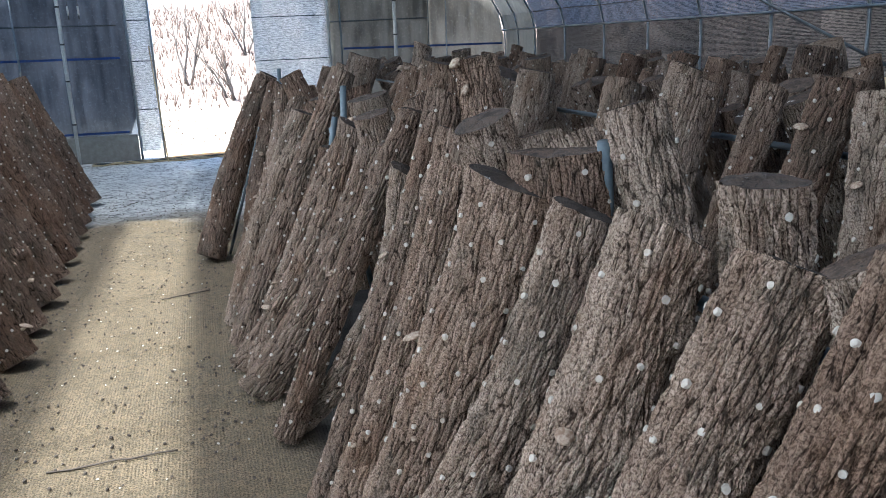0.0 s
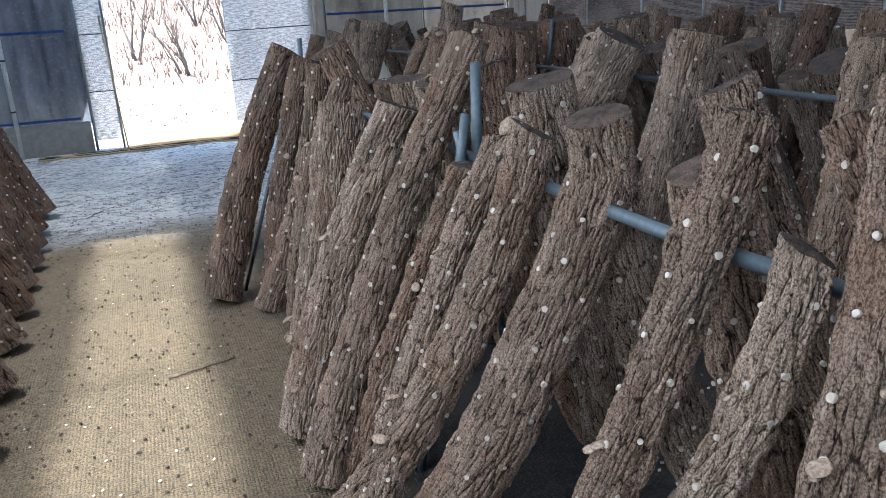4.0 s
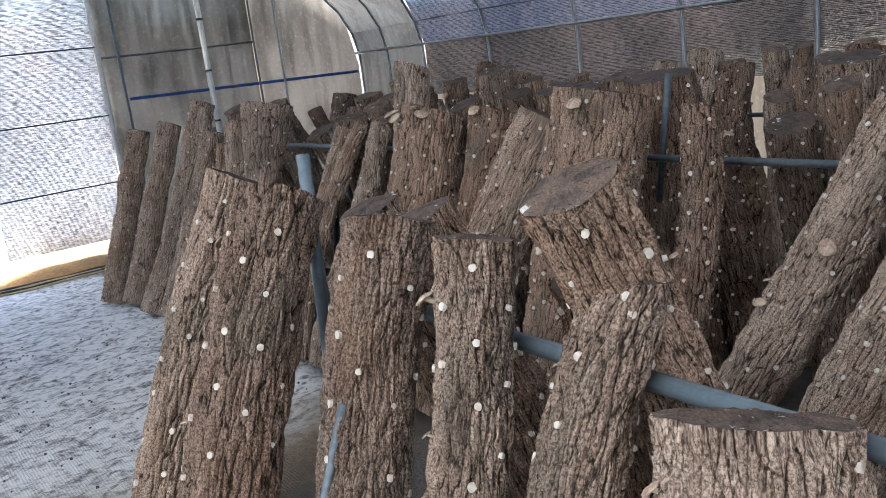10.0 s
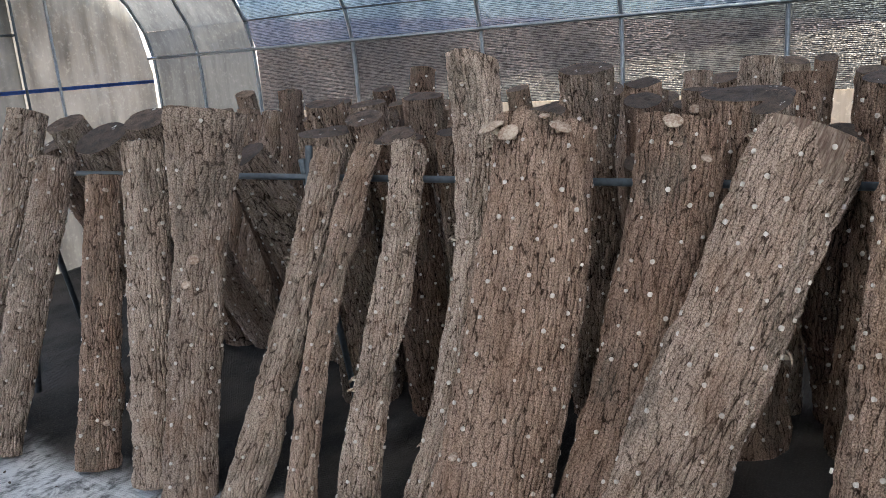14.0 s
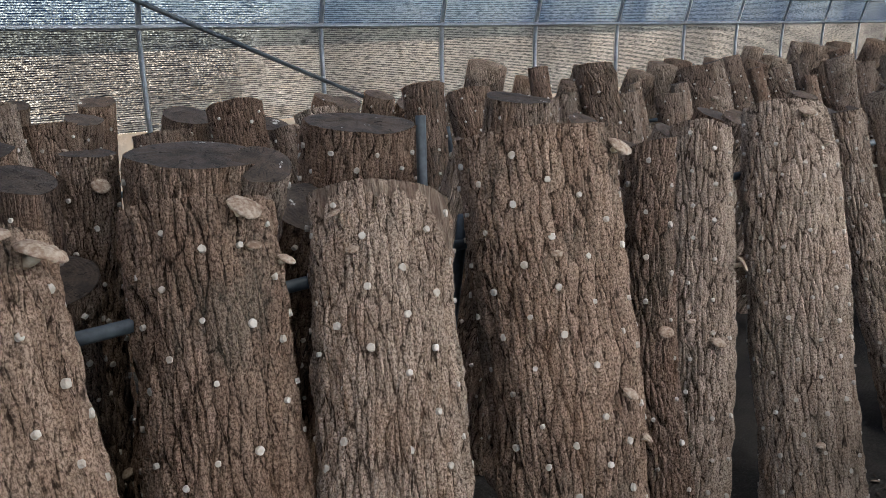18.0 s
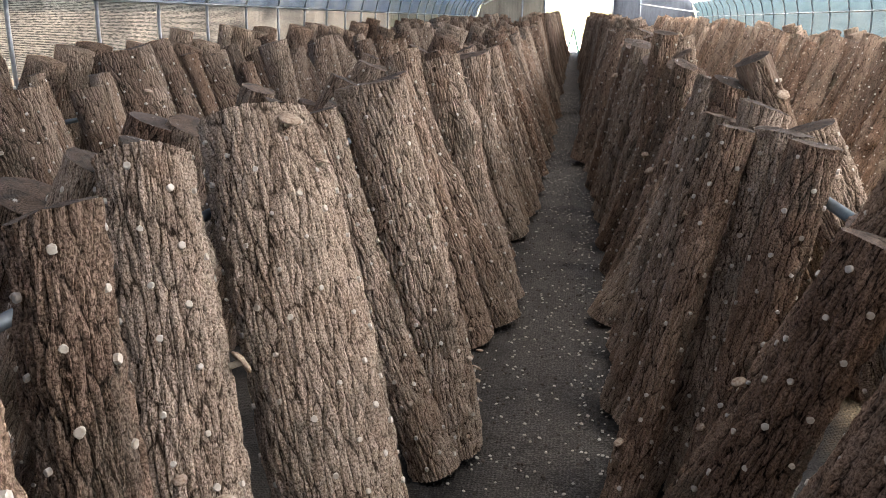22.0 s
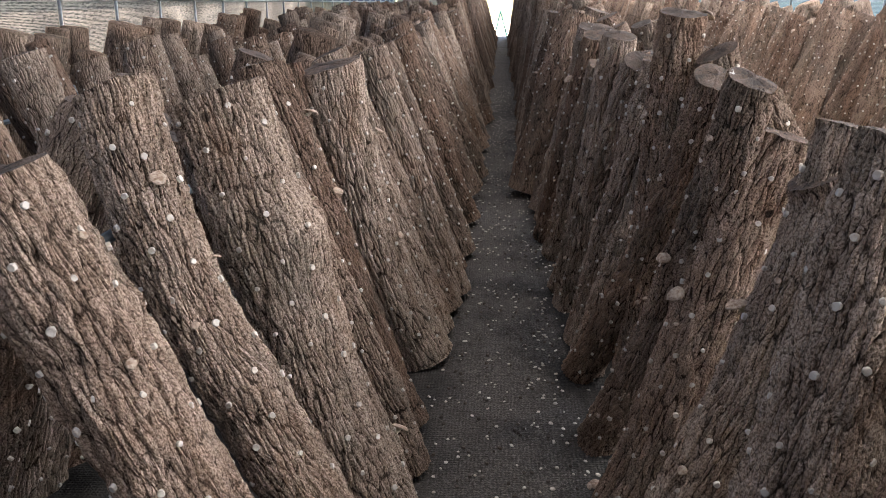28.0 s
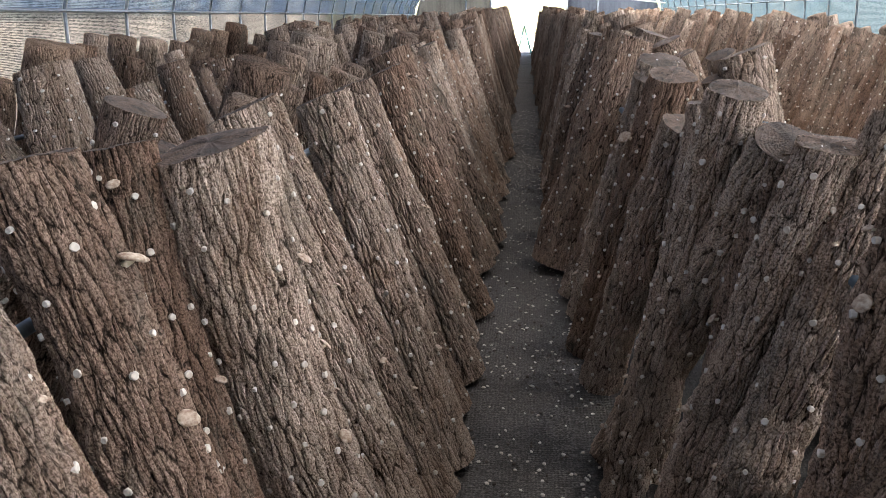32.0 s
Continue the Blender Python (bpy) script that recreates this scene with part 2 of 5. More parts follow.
def mat_material():
    """Woven ground cover with dust, soil and straw on it: pale towards the door, black along the second aisle and under
    the rows.
    """
    n = Nodes("ground_cover")
    v = n.coords()
    sep = n.node("ShaderNodeSeparateXYZ", Vector=v)
    x, y = sep.outputs[0], sep.outputs[1]
    weave_a = n.math("SINE", n.math("MULTIPLY", x, 2 * math.pi / 0.012), 0.0)
    weave_b = n.math("SINE", n.math("MULTIPLY", y, 2 * math.pi / 0.012), 0.0)
    weave = n.math("MULTIPLY", n.math("ADD", weave_a, 1.0), n.math("ADD", weave_b, 1.0))
    rag = n.noise(v, 3.0, 4.0)
    big = n.noise(v, 1.1, 5.0, 0.6)
    grit = n.noise(v, 125.0, 6.0, 0.75)
    fold = n.noise(n.coords((1, 1.6, 1)), 10.0, 6.0, 0.68, 0.6)
    sand = n.noise(v, 28.0, 5.0, 0.7)
    edge = n.math("ADD", x, n.math("MULTIPLY", n.math("SUBTRACT", rag, 0.5), 0.35))
    # black cloth in the second aisle; under the rows the black is painted shade
    dark = n.step(edge, 0.16, 0.36)
    back = n.step(edge, 1.40, 1.60)
    end = n.math("ADD", y, n.math("MULTIPLY", n.math("SUBTRACT", big, 0.5), 1.2))
    grey = n.step(end, 7.0, 7.9)
    dust = n.mix(big, (0.355, 0.260, 0.160), (0.215, 0.165, 0.108))
    dust = n.mix(n.step(grit, 0.48, 0.57, 0.0, 0.85), dust, (0.075, 0.060, 0.041))
    dust = n.mix(n.step(sand, 0.40, 0.62, 0.5, 0.0), dust, (0.13, 0.105, 0.07))
    # mottled cloth, with crease shade painted into the hollows of its folds
    net = n.mix(n.step(n.math("ADD", n.math("MULTIPLY", fold, 0.55), n.math("MULTIPLY", sand, 0.45)), 0.36, 0.56), (0.11, 0.11, 0.11), (0.76, 0.75, 0.73))
    black = n.mix(n.step(big, 0.42, 0.62), (0.026, 0.025, 0.025), (0.080, 0.071, 0.062))
    black = n.mix(n.step(grit, 0.47, 0.66, 0.0, 0.5), black, (0.15, 0.135, 0.12))
    tread = n.math("MULTIPLY", n.step(n.math("ABSOLUTE", n.math("SUBTRACT", edge, 1.32)), 0.30, 0.12), n.step(rag, 0.30, 0.55, 0.35, 0.9))
    trodden = n.mix(n.step(grit, 0.44, 0.60), (0.080, 0.071, 0.063), (0.225, 0.20, 0.18))
    black = n.mix(tread, black, trodden)
    col = n.mix(grey, dust, net)
    col = n.mix(n.math("MAXIMUM", n.math("MULTIPLY", dark, n.step(end, 7.4, 6.4)), back), col, black)
    col = n.mix(n.math("MULTIPLY", weave, n.step(rag, 0.35, 0.65, 0.02, 0.10)), col, (0.06, 0.055, 0.05))
    h = n.math("ADD", n.math("MULTIPLY", weave, 0.06), n.math("ADD", n.math("ADD", n.math("MULTIPLY", grit, 0.6), n.math("MULTIPLY", sand, 0.8)), n.math("MULTIPLY", fold, 1.6)))
    return n.set(Base_Color=col, Roughness=0.88, Normal=n.bump(h, 0.9, 0.022), Specular_IOR_Level=0.28)


def outside_material():
    n = Nodes("dry_earth")
    v = n.coords()
    big = n.noise(v, 0.35, 6.0, 0.65)
    grit = n.noise(v, 9.0, 6.0, 0.7)
    col = n.mix(n.step(big, 0.4, 0.62), (0.40, 0.36, 0.29), (0.33, 0.26, 0.18))
    col = n.mix(n.step(grit, 0.5, 0.72, 0.0, 0.6), col, (0.20, 0.15, 0.09))
    far = n.node("ShaderNodeSeparateXYZ", Vector=v).outputs[1]
    slope = n.step(n.math("ADD", far, n.math("MULTIPLY", big, 4.0)), 23.0, 26.0, 0.0, 0.85)
    col = n.mix(slope, col, n.mix(n.step(grit, 0.4, 0.6), (0.135, 0.092, 0.074), (0.085, 0.058, 0.047)))
    return n.set(Base_Color=col, Roughness=0.95, Normal=n.bump(grit, 0.6, 0.03))


def net_material(name, thread, open_share, pitch, tint, through_share=0.45):
    """Woven shade cloth: flat tapes along the tunnel with gaps between that let sky and ground show."""
    n = Nodes(name)
    uv = n.node("ShaderNodeTexCoord").outputs["UV"]
    v = n.node("ShaderNodeSeparateXYZ", Vector=uv).outputs[1]
    tape = n.math("DIVIDE", n.math("PINGPONG", v, pitch / 2), pitch / 2)
    fray = n.node("ShaderNodeTexNoise", Vector=n.math_vec(uv, (16.0, 75.0, 1.0)), Scale=1.0, Detail=5.0, Roughness=0.7).outputs[0]
    knit = n.node("ShaderNodeTexNoise", Vector=n.math_vec(uv, (80.0, 150.0, 1.0)), Scale=1.0, Detail=3.0, Roughness=0.7).outputs[0]
    worn = n.node("ShaderNodeTexNoise", Vector=n.math_vec(uv, (1.6, 0.8, 1.0)), Scale=1.0, Detail=5.0, Roughness=0.65).outputs[0]
    line = n.step(n.math("ADD", tape, n.math("MULTIPLY", n.math("SUBTRACT", fray, 0.5), 3.6)), 0.10, 0.80)
    hole = n.math("MULTIPLY", line, n.step(knit, 0.50, 0.62, 0.12, 1.0))
    hole = n.math("MULTIPLY", hole, n.step(worn, 0.3, 0.7, open_share * 0.7, open_share * 2.9), True)
    col = n.mix(n.math("MULTIPLY", line, n.step(knit, 0.35, 0.60, 0.45, 1.0)), tint, thread)
    solid = n.node("ShaderNodeMixShader")
    n.put(solid, 0, through_share)
    for k, kind in ((1, "ShaderNodeBsdfDiffuse"), (2, "ShaderNodeBsdfTranslucent")):
        s = n.node(kind, Color=col)
        n.tree.links.new(s.outputs[0], solid.inputs[k])
    clear = n.node("ShaderNodeBsdfTransparent")
    both = n.node("ShaderNodeMixShader")
    n.put(both, 0, hole)
    n.tree.links.new(solid.outputs[0], both.inputs[1])
    n.tree.links.new(clear.outputs[0], both.inputs[2])
    n.tree.links.new(both.outputs[0], n.out.inputs[0])
    return n.material


def film_material(name, clear_share, tint, streak=0.25, through_share=0.55, soiled=0.55):
    """Polythene film or twin-wall sheet, dusty and streaked."""
    n = Nodes(name)
    v = n.coords((6, 6, 0.7))
    dirt = n.math("ADD", n.math("MULTIPLY", n.noise(v, 1.6, 5.0, 0.65), 0.6), n.math("MULTIPLY", n.noise(n.coords(), 1.3, 4.0), 0.4))
    mottle = n.noise(n.coords(), 26.0, 4.0, 0.7)
    col = n.mix(n.step(dirt, 0.35, 0.7), tint, tuple(c * soiled for c in tint))
    col = n.mix(n.step(mottle, 0.5, 0.75, 0.0, 0.4), col, tuple(min(1.0, c * 1.6) for c in tint))
    solid = n.node("ShaderNodeMixShader")
    n.put(solid, 0, through_share)
    for k, kind in ((1, "ShaderNodeBsdfDiffuse"), (2, "ShaderNodeBsdfTranslucent")):
        s = n.node(kind, Color=col)
        n.tree.links.new(s.outputs[0], solid.inputs[k])
    clear = n.node("ShaderNodeBsdfTransparent", Color=(0.92, 0.94, 0.95, 1))
    both = n.node("ShaderNodeMixShader")
    n.put(both, 0, n.step(dirt, 0.2, 0.8, min(1.0, clear_share + streak * 0.5), max(0.0, clear_share - streak * 0.5)))
    n.tree.links.new(solid.outputs[0], both.inputs[1])
    n.tree.links.new(clear.outputs[0], both.inputs[2])
    n.tree.links.new(both.outputs[0], n.out.inputs[0])
    return n.material


def scaled_vector(self, v, by):
    m = self.tree.nodes.new("ShaderNodeVectorMath")
    m.operation = "MULTIPLY"
    self.put(m, 0, v)
    m.inputs[1].default_value = by
    return m.outputs[0]


Nodes.math_vec = scaled_vector

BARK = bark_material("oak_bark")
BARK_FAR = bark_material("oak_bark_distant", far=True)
CUT = cut_material()
PLUG = plain("white_plug", (0.68, 0.64, 0.58), (0.44, 0.38, 0.31), 60.0, 0.8, spread=0.3)
CAP = plain("mushroom_skin", (0.23, 0.15, 0.105), (0.50, 0.41, 0.32), 130.0, 0.9, relief=0.006)
GILL = plain("mushroom_flesh", (0.62, 0.54, 0.42), (0.48, 0.38, 0.27), 120.0, 0.8)
PIPE = plain("galvanised_pipe", (0.34, 0.37, 0.40), (0.24, 0.26, 0.28), 60.0, 0.38, 0.75)
BLUE = plain("blue_grey_pipe", (0.135, 0.175, 0.20), (0.095, 0.125, 0.145), 70.0, 0.45, 0.15)
DULL = plain("dull_grey_pipe", (0.105, 0.125, 0.14), (0.065, 0.078, 0.088), 60.0, 0.5, 0.3)
STRAP = plain("blue_strap", (0.018, 0.07, 0.27), (0.012, 0.045, 0.18), 30.0, 0.6)
CORD = plain("dark_cord", (0.05, 0.06, 0.07), (0.03, 0.035, 0.04), 40.0, 0.8)
TEAL = plain("teal_paint", (0.05, 0.30, 0.28), (0.04, 0.22, 0.21), 30.0, 0.5)
WHITE = plain("white_plastic", (0.72, 0.72, 0.70), (0.55, 0.55, 0.53), 50.0, 0.5)
BLACK = plain("black_plastic", (0.03, 0.03, 0.03), (0.05, 0.05, 0.05), 50.0, 0.5)
CONCRETE = plain("concrete", (0.40, 0.38, 0.35), (0.30, 0.28, 0.25), 14.0, 0.9, relief=0.004)
SOIL = plain("orange_soil", (0.33, 0.195, 0.08), (0.22, 0.13, 0.058), 30.0, 0.95, relief=0.02)
STRAW = plain("straw", (0.46, 0.38, 0.24), (0.34, 0.27, 0.16), 50.0, 0.9)
TWIG = plain("grey_twig", (0.13, 0.11, 0.095), (0.075, 0.062, 0.052), 30.0, 0.9)
BRUSH = plain("dry_brush", (0.125, 0.080, 0.060), (0.085, 0.052, 0.040), 3.0, 0.95, relief=0.1)
COVER = mat_material()
EARTH = outside_material()
NET = net_material("silver_shade_net", (0.105, 0.102, 0.099), 0.125, 0.011, (0.018, 0.018, 0.019), 0.15)
# single net like NET, its colour darkened to lower the light near the door
NET_DARK = net_material("dark_shade_net", (0.055, 0.058, 0.060), 0.090, 0.011, (0.014, 0.014, 0.016), 0.15)
NET_ROOF = net_material("roof_shade_net", (0.066, 0.100, 0.155), 0.115, 0.012, (0.016, 0.026, 0.044), 0.22)
NET_TEAL = net_material("teal_shade_net", (0.058, 0.088, 0.104), 0.042, 0.014, (0.022, 0.038, 0.046), 0.35)
NET_DOOR = net_material("door_shade_net", (0.86, 0.88, 0.90), 0.40, 0.010, (0.150, 0.162, 0.170), 0.6)
# tan of the sunlit earth outside, put into the film's own colour
SKIRT = film_material("tan_skirt", 0.025, (0.20, 0.155, 0.115), 0.02, 0.4)
FILM = film_material("clear_film", 0.36, (0.93, 0.94, 0.95), 0.15, 0.90, 0.85)
FILM_WHITE = film_material("milky_film", 0.05, (0.30, 0.31, 0.32), 0.05, 0.90, 0.80)
PANEL = film_material("dusty_sheet", 0.06, (0.195, 0.187, 0.170))
PANEL_DARK = film_material("dark_sheet", 0.03, (0.150, 0.165, 0.195))
PANEL_BAY = film_material("smoky_sheet", 0.0, (0.095, 0.09, 0.08), 0.0)
QUILT = film_material("dark_quilt", 0.01, (0.085, 0.090, 0.100), 0.0, 0.28)
PANEL_TAN = film_material("pale_sheet", 0.03, (0.33, 0.305, 0.27))


# ---- mesh helpers ----
def link(name, verts, faces, material, parent=None, label="", smooth=False, uvs=None):
    me = bpy.data.meshes.new(name)
    me.from_pydata([tuple(v) for v in verts], [], [tuple(f) for f in faces])
    me.materials.append(material)
    if smooth:
        me.shade_smooth()
    if uvs is not None:
        layer = me.uv_layers.new(name="UVMap")
        idx = np.empty(len(me.loops), dtype=np.int32)
        me.loops.foreach_get("vertex_index", idx)
        layer.data.foreach_set("uv", np.asarray(uvs, dtype=np.float32)[idx].ravel())
    me.update()
    return place(name, me, parent, label)


def place(name, me, parent=None, label="", matrix=None):
    ob = new(name, me)
    if matrix is not None:
        ob.matrix_local = matrix
    if parent:
        ob.parent = parent
    if label:
        ob["label"] = label
    return ob


def part(name, bm, material, parent=None, label="", smooth=False):
    me = bpy.data.meshes.new(name)
    bm.to_mesh(me)
    bm.free()
    me.materials.append(material)
    if smooth:
        me.shade_smooth()
    return place(name, me, parent, label)


def box(bm, lo, hi, bevel=0.0):
    res = bmesh.ops.create_cube(bm, size=1.0)
    c = [(a + b) / 2 for a, b in zip(lo, hi)]
    for v in res["verts"]:
        v.co = Vector([c[i] + v.co[i] * (hi[i] - lo[i]) for i in range(3)])
    if bevel:
        es = list({e for v in res["verts"] for e in v.link_edges})
        bmesh.ops.bevel(bm, geom=es, offset=bevel, segments=2, affect="EDGES")
    return bm


def tube_data(points, radius, sides=8, caps=True, radii=None):
    """Vertices and faces of a round bar along points."""
    pts = [Vector(p) for p in points]
    verts, faces = [], []
    up = None
    for i, p in enumerate(pts):
        d = (pts[min(i + 1, len(pts) - 1)] - pts[max(i - 1, 0)]).normalized()
        if up is None:
            up = d.orthogonal().normalized()
        up = (up - d * up.dot(d)).normalized()
        side = d.cross(up)
        r = radii[i] if radii else radius
        for k in range(sides):
            a = 2 * math.pi * k / sides
            verts.append(p + (up * math.cos(a) + side * math.sin(a)) * r)
    for i in range(len(pts) - 1):
        for k in range(sides):
            a, b = i * sides + k, i * sides + (k + 1) % sides
            faces.append((a, b, b + sides, a + sides))
    if caps:
        faces.append(tuple(reversed(range(sides))))
        faces.append(tuple(range((len(pts) - 1) * sides, len(pts) * sides)))
    return verts, faces


def pipe(name, points, radius, material, parent=None, label="", sides=10):
    v, f = tube_data(points, radius, sides)
    return link(name, v, f, material, parent, label, smooth=True)


def empty(name, x, y, z, label, category, group=""):
    ob = new(name)
    ob.location = (x, y, z)
    ob.empty_display_size = 0.1
    return tagged(ob, label, category, group)


def ground_z(y):
    return 0.06 - 0.013 * min(y, 13.0)


# ---- ground ----
FLOOR_X, FLOOR_Y = (-2.85, 4.85), (-22.8, 12.3)
def sheet(name, xs, ys, material, height):
    verts = [(x, y, height(x, y)) for y in ys for x in xs]
    nx = len(xs)
    faces = [(j * nx + i, j * nx + i + 1, (j + 1) * nx + i + 1, (j + 1) * nx + i) for j in range(len(ys) - 1) for i in range(nx - 1)]
    return link(name, verts, faces, material, smooth=True)


def cover_height(x, y):
    p = Vector((x * 1.6, y * 2.4, 0.3))
    rough = 0.008 + 0.014 * min(1.0, max(0.0, y - 6.0))
    return ground_z(y) + rough * (noise.noise(p) + 0.7 * noise.noise(p * 3.1)) + 0.004 * noise.noise(p * 6)


floor = sheet("floor", list(np.linspace(-2.9, 4.9, 140)), list(np.linspace(-22.9, -4, 60)) + list(np.linspace(-3.9, 12.6, 330)), COVER, cover_height)
tagged(floor, "dusty woven ground cover laid over bare soil", "floor", kind="structure")


def land_height(x, y):
    inside = -2.9 <= x <= 4.9 and -22.9 <= y <= 12.6
    z = ground_z(y) - 0.05
    if not inside:
        z += 0.02 * noise.noise(Vector((x * 0.7, y * 0.7, 2.0)))
    if y > 13.2:
        z -= 0.02 * min(y - 13.2, 6)
    if y > 22:
        z += 0.20 * min(y - 22, 26) + 0.5 * noise.noise(Vector((x * 0.08, y * 0.08, 5)))
    return z


def spread(a, b, c, d, fine):
    out = [a + (b - a) * (k / 10) ** 0.35 for k in range(10)]
    out += list(np.linspace(b, c, fine))
    out += [c + (d - c) * (k / 10) ** 2.8 for k in range(1, 11)]
    return out


ground = sheet("ground", spread(-900, -18, 20, 900, 70), spread(-900, -30, 50, 900, 120), EARTH, land_height)
tagged(ground, "pale dry sandy earth sloping up to a brushy bank", "ground", kind="structure")


# ---- tunnel ----
MID = 1.0
PROFILE = [(3.85, -0.10), (3.85, 0.5), (3.85, 1.06), (3.85, 1.40), (3.84, 1.575), (3.78, 1.80), (3.64, 2.03), (3.40, 2.26), (3.02, 2.49), (2.64, 2.66), (2.2, 2.84), (1.2, 3.28), (0.6, 3.48), (0.0, 3.57)]
ARCH = [(MID + a, z) for a, z in PROFILE] + [(MID - a, z) for a, z in reversed(PROFILE[:-1])]


def strip(name, i0, i1, y0, y1, material, label, out=0.03, steps=24):
    """A run of cladding between two points of the arch, stretched over the hoops."""
    pts = []
    for i in range(i0, i1 + 1):
        x, z = ARCH[i]
        d = Vector((x - MID, z - 1.2)).normalized() * out
        pts.append((x + d.x, z + d.y))
    run = [0.0]
    for a, b in zip(pts, pts[1:]):
        run.append(run[-1] + math.dist(a, b))
    base = sum(math.dist(a, b) for a, b in zip(ARCH[:i0], ARCH[1:i0 + 1]))
    ys = np.linspace(y0, y1, steps)
    verts, uvs = [], []
    for y in ys:
        for (x, z), r in zip(pts, run):
            sag = 0.010 * math.sin(r * 9 + y * 3.1) + 0.008 * noise.noise(Vector((x, y * 1.7, z * 2)))
            d = Vector((x - MID, z - 1.2)).normalized() * sag
            verts.append((x + d.x, y, z + d.y))
            uvs.append((y, base + r))
    n = len(pts)
    faces = [(j * n + i, j * n + i + 1, (j + 1) * n + i + 1, (j + 1) * n + i) for j in range(len(ys) - 1) for i in range(n - 1)]
    return tagged(link(name, verts, faces, material, smooth=True, uvs=uvs), label, "cladding", kind="structure")


Y_NEAR, Y_FAR, Y_BAY = 12.3, -22.8, 11.06
LAST = len(ARCH) - 1
strip("wall_east_skirt", 0, 2, Y_FAR, Y_BAY, SKIRT, "tan film, coloured as sunlit earth, along the foot of the tunnel side", steps=60)
strip("wall_east", 2, 4, Y_FAR, 5.4, NET, "silver and black shade net over the tunnel side", steps=80)
strip("wall_east_dark", 2, 4, 5.4, Y_BAY, NET_DARK, "dark-toned shade net over the tunnel side", steps=24)
strip("ceiling_east", 4, 10, Y_FAR, Y_BAY, NET_ROOF, "bluish shade net over the tunnel shoulder", steps=90)
strip("ceiling_crown", 10, LAST - 10, Y_FAR, Y_NEAR, QUILT, "dark quilted cover over the tunnel crown", steps=60)
strip("wall_east_bay", 0, 5, Y_BAY, Y_NEAR, PANEL_BAY, "smoky translucent sheet in the end bay", steps=8)
strip("ceiling_bay", 5, 10, Y_BAY, Y_NEAR, PANEL_BAY, "tan translucent sheet in the end bay", steps=8)
strip("wall_west", LAST - 6, LAST, Y_FAR, Y_NEAR, NET_TEAL, "teal shade net over the tunnel side", steps=90)
strip("ceiling_west", LAST - 10, LAST - 9, Y_FAR, 7.4, FILM, "clear polythene film with the net rolled up", steps=60)
strip("ceiling_west_low", LAST - 9, LAST - 6, Y_FAR, 7.4, FILM_WHITE, "milky polythene film over the tunnel shoulder", steps=60)
strip("ceiling_west_end", LAST - 10, LAST - 6, 7.4, Y_NEAR, NET_ROOF, "bluish shade net over the tunnel shoulder", steps=12)

hoop_line = [(x, 0.0, z) for x, z in ARCH]
fine_line = []
for a, b in zip(hoop_line, hoop_line[1:]):
    for k in range(3):
        fine_line.append(tuple(Vector(a).lerp(Vector(b), k / 3)))
fine_line.append(hoop_line[-1])
first_hoop = pipe("tunnel_hoop", fine_line, 0.0145, PIPE, sides=8)
tagged(first_hoop, "bent galvanised steel tunnel hoop", "hoop", "hoops of the tunnel")
first_hoop.location = (0, Y_BAY, 0)
HOOPS = [10.05, 8.95, 7.95, 6.97, 5.95, 4.88, 3.94, 3.02, 2.03, 1.04, 0.12, -0.82] + [-1.78 - 0.97 * k for k in range(22)]
for y in HOOPS + [Y_NEAR - 0.04, 11.7]:
    copy_thing(first_hoop, pose(0, y, 0))

for name, i, dx, label, m, r in (
        ("purlin", 4, -0.03, "galvanised purlin pipe along the tunnel side", PIPE, 0.0135),
        ("purlin", 7, -0.02, "galvanised purlin pipe along the shoulder", PIPE, 0.011),
        ("purlin", LAST - 4, 0.03, "galvanised purlin pipe along the tunnel side", PIPE, 0.0135),
        ("purlin", LAST - 7, 0.02, "galvanised purlin pipe along the shoulder", PIPE, 0.011),
        ("ridge_pipe", 13, 0.0, "galvanised ridge pipe under the crown", PIPE, 0.0135)):
    x, z = ARCH[i]
    ob = pipe(name, [(x + dx, y, z - (0.03 if i == 13 else 0.0)) for y in np.linspace(Y_FAR, Y_NEAR, 30)], r, m)
    tagged(ob, label, "pipe", "purlins")
x, z = ARCH[6]
tagged(pipe("strap_line", [(x - 0.02, y, z) for y in np.linspace(Y_FAR, Y_BAY, 40)], 0.010, STRAP), "blue strap pulled along the shoulder net", "strap")
x, z = ARCH[5]
tagged(pipe("cord_line", [(x - 0.015, y, z + 0.01 * math.sin(y * 2)) for y in np.linspace(Y_FAR, Y_BAY, 60)], 0.005, CORD), "dark cord along the shoulder net", "cord")
tagged(pipe("diagonal_brace", [(4.80, 4.55, 1.12), (4.72, 6.1, 1.74), (4.40, 7.9, 2.25)], 0.013, DULL), "dark diagonal brace pipe clipped to the hoops", "brace")


# ---- end wall at the near door ----
def panel(name, x0, x1, z0, z1, y, material, label, nx=8, nz=10, wave=0.01, uvs=True):
    verts, uv = [], []
    for j in range(nz + 1):
        for i in range(nx + 1):
            x, z = x0 + (x1 - x0) * i / nx, z0 + (z1 - z0) * j / nz
            verts.append((x, y + wave * noise.noise(Vector((x * 3, z * 2, y))), z))
            uv.append((x, z))
    n = nx + 1
    faces = [(j * n + i, j * n + i + 1, (j + 1) * n + i + 1, (j + 1) * n + i) for j in range(nz) for i in range(nx)]
    ob = link(name, verts, faces, material, smooth=True, uvs=uv)
    sol = ob.modifiers.new("thickness", "SOLIDIFY")
    sol.thickness = 0.004
    return tagged(ob, label, "sheet", kind="structure")


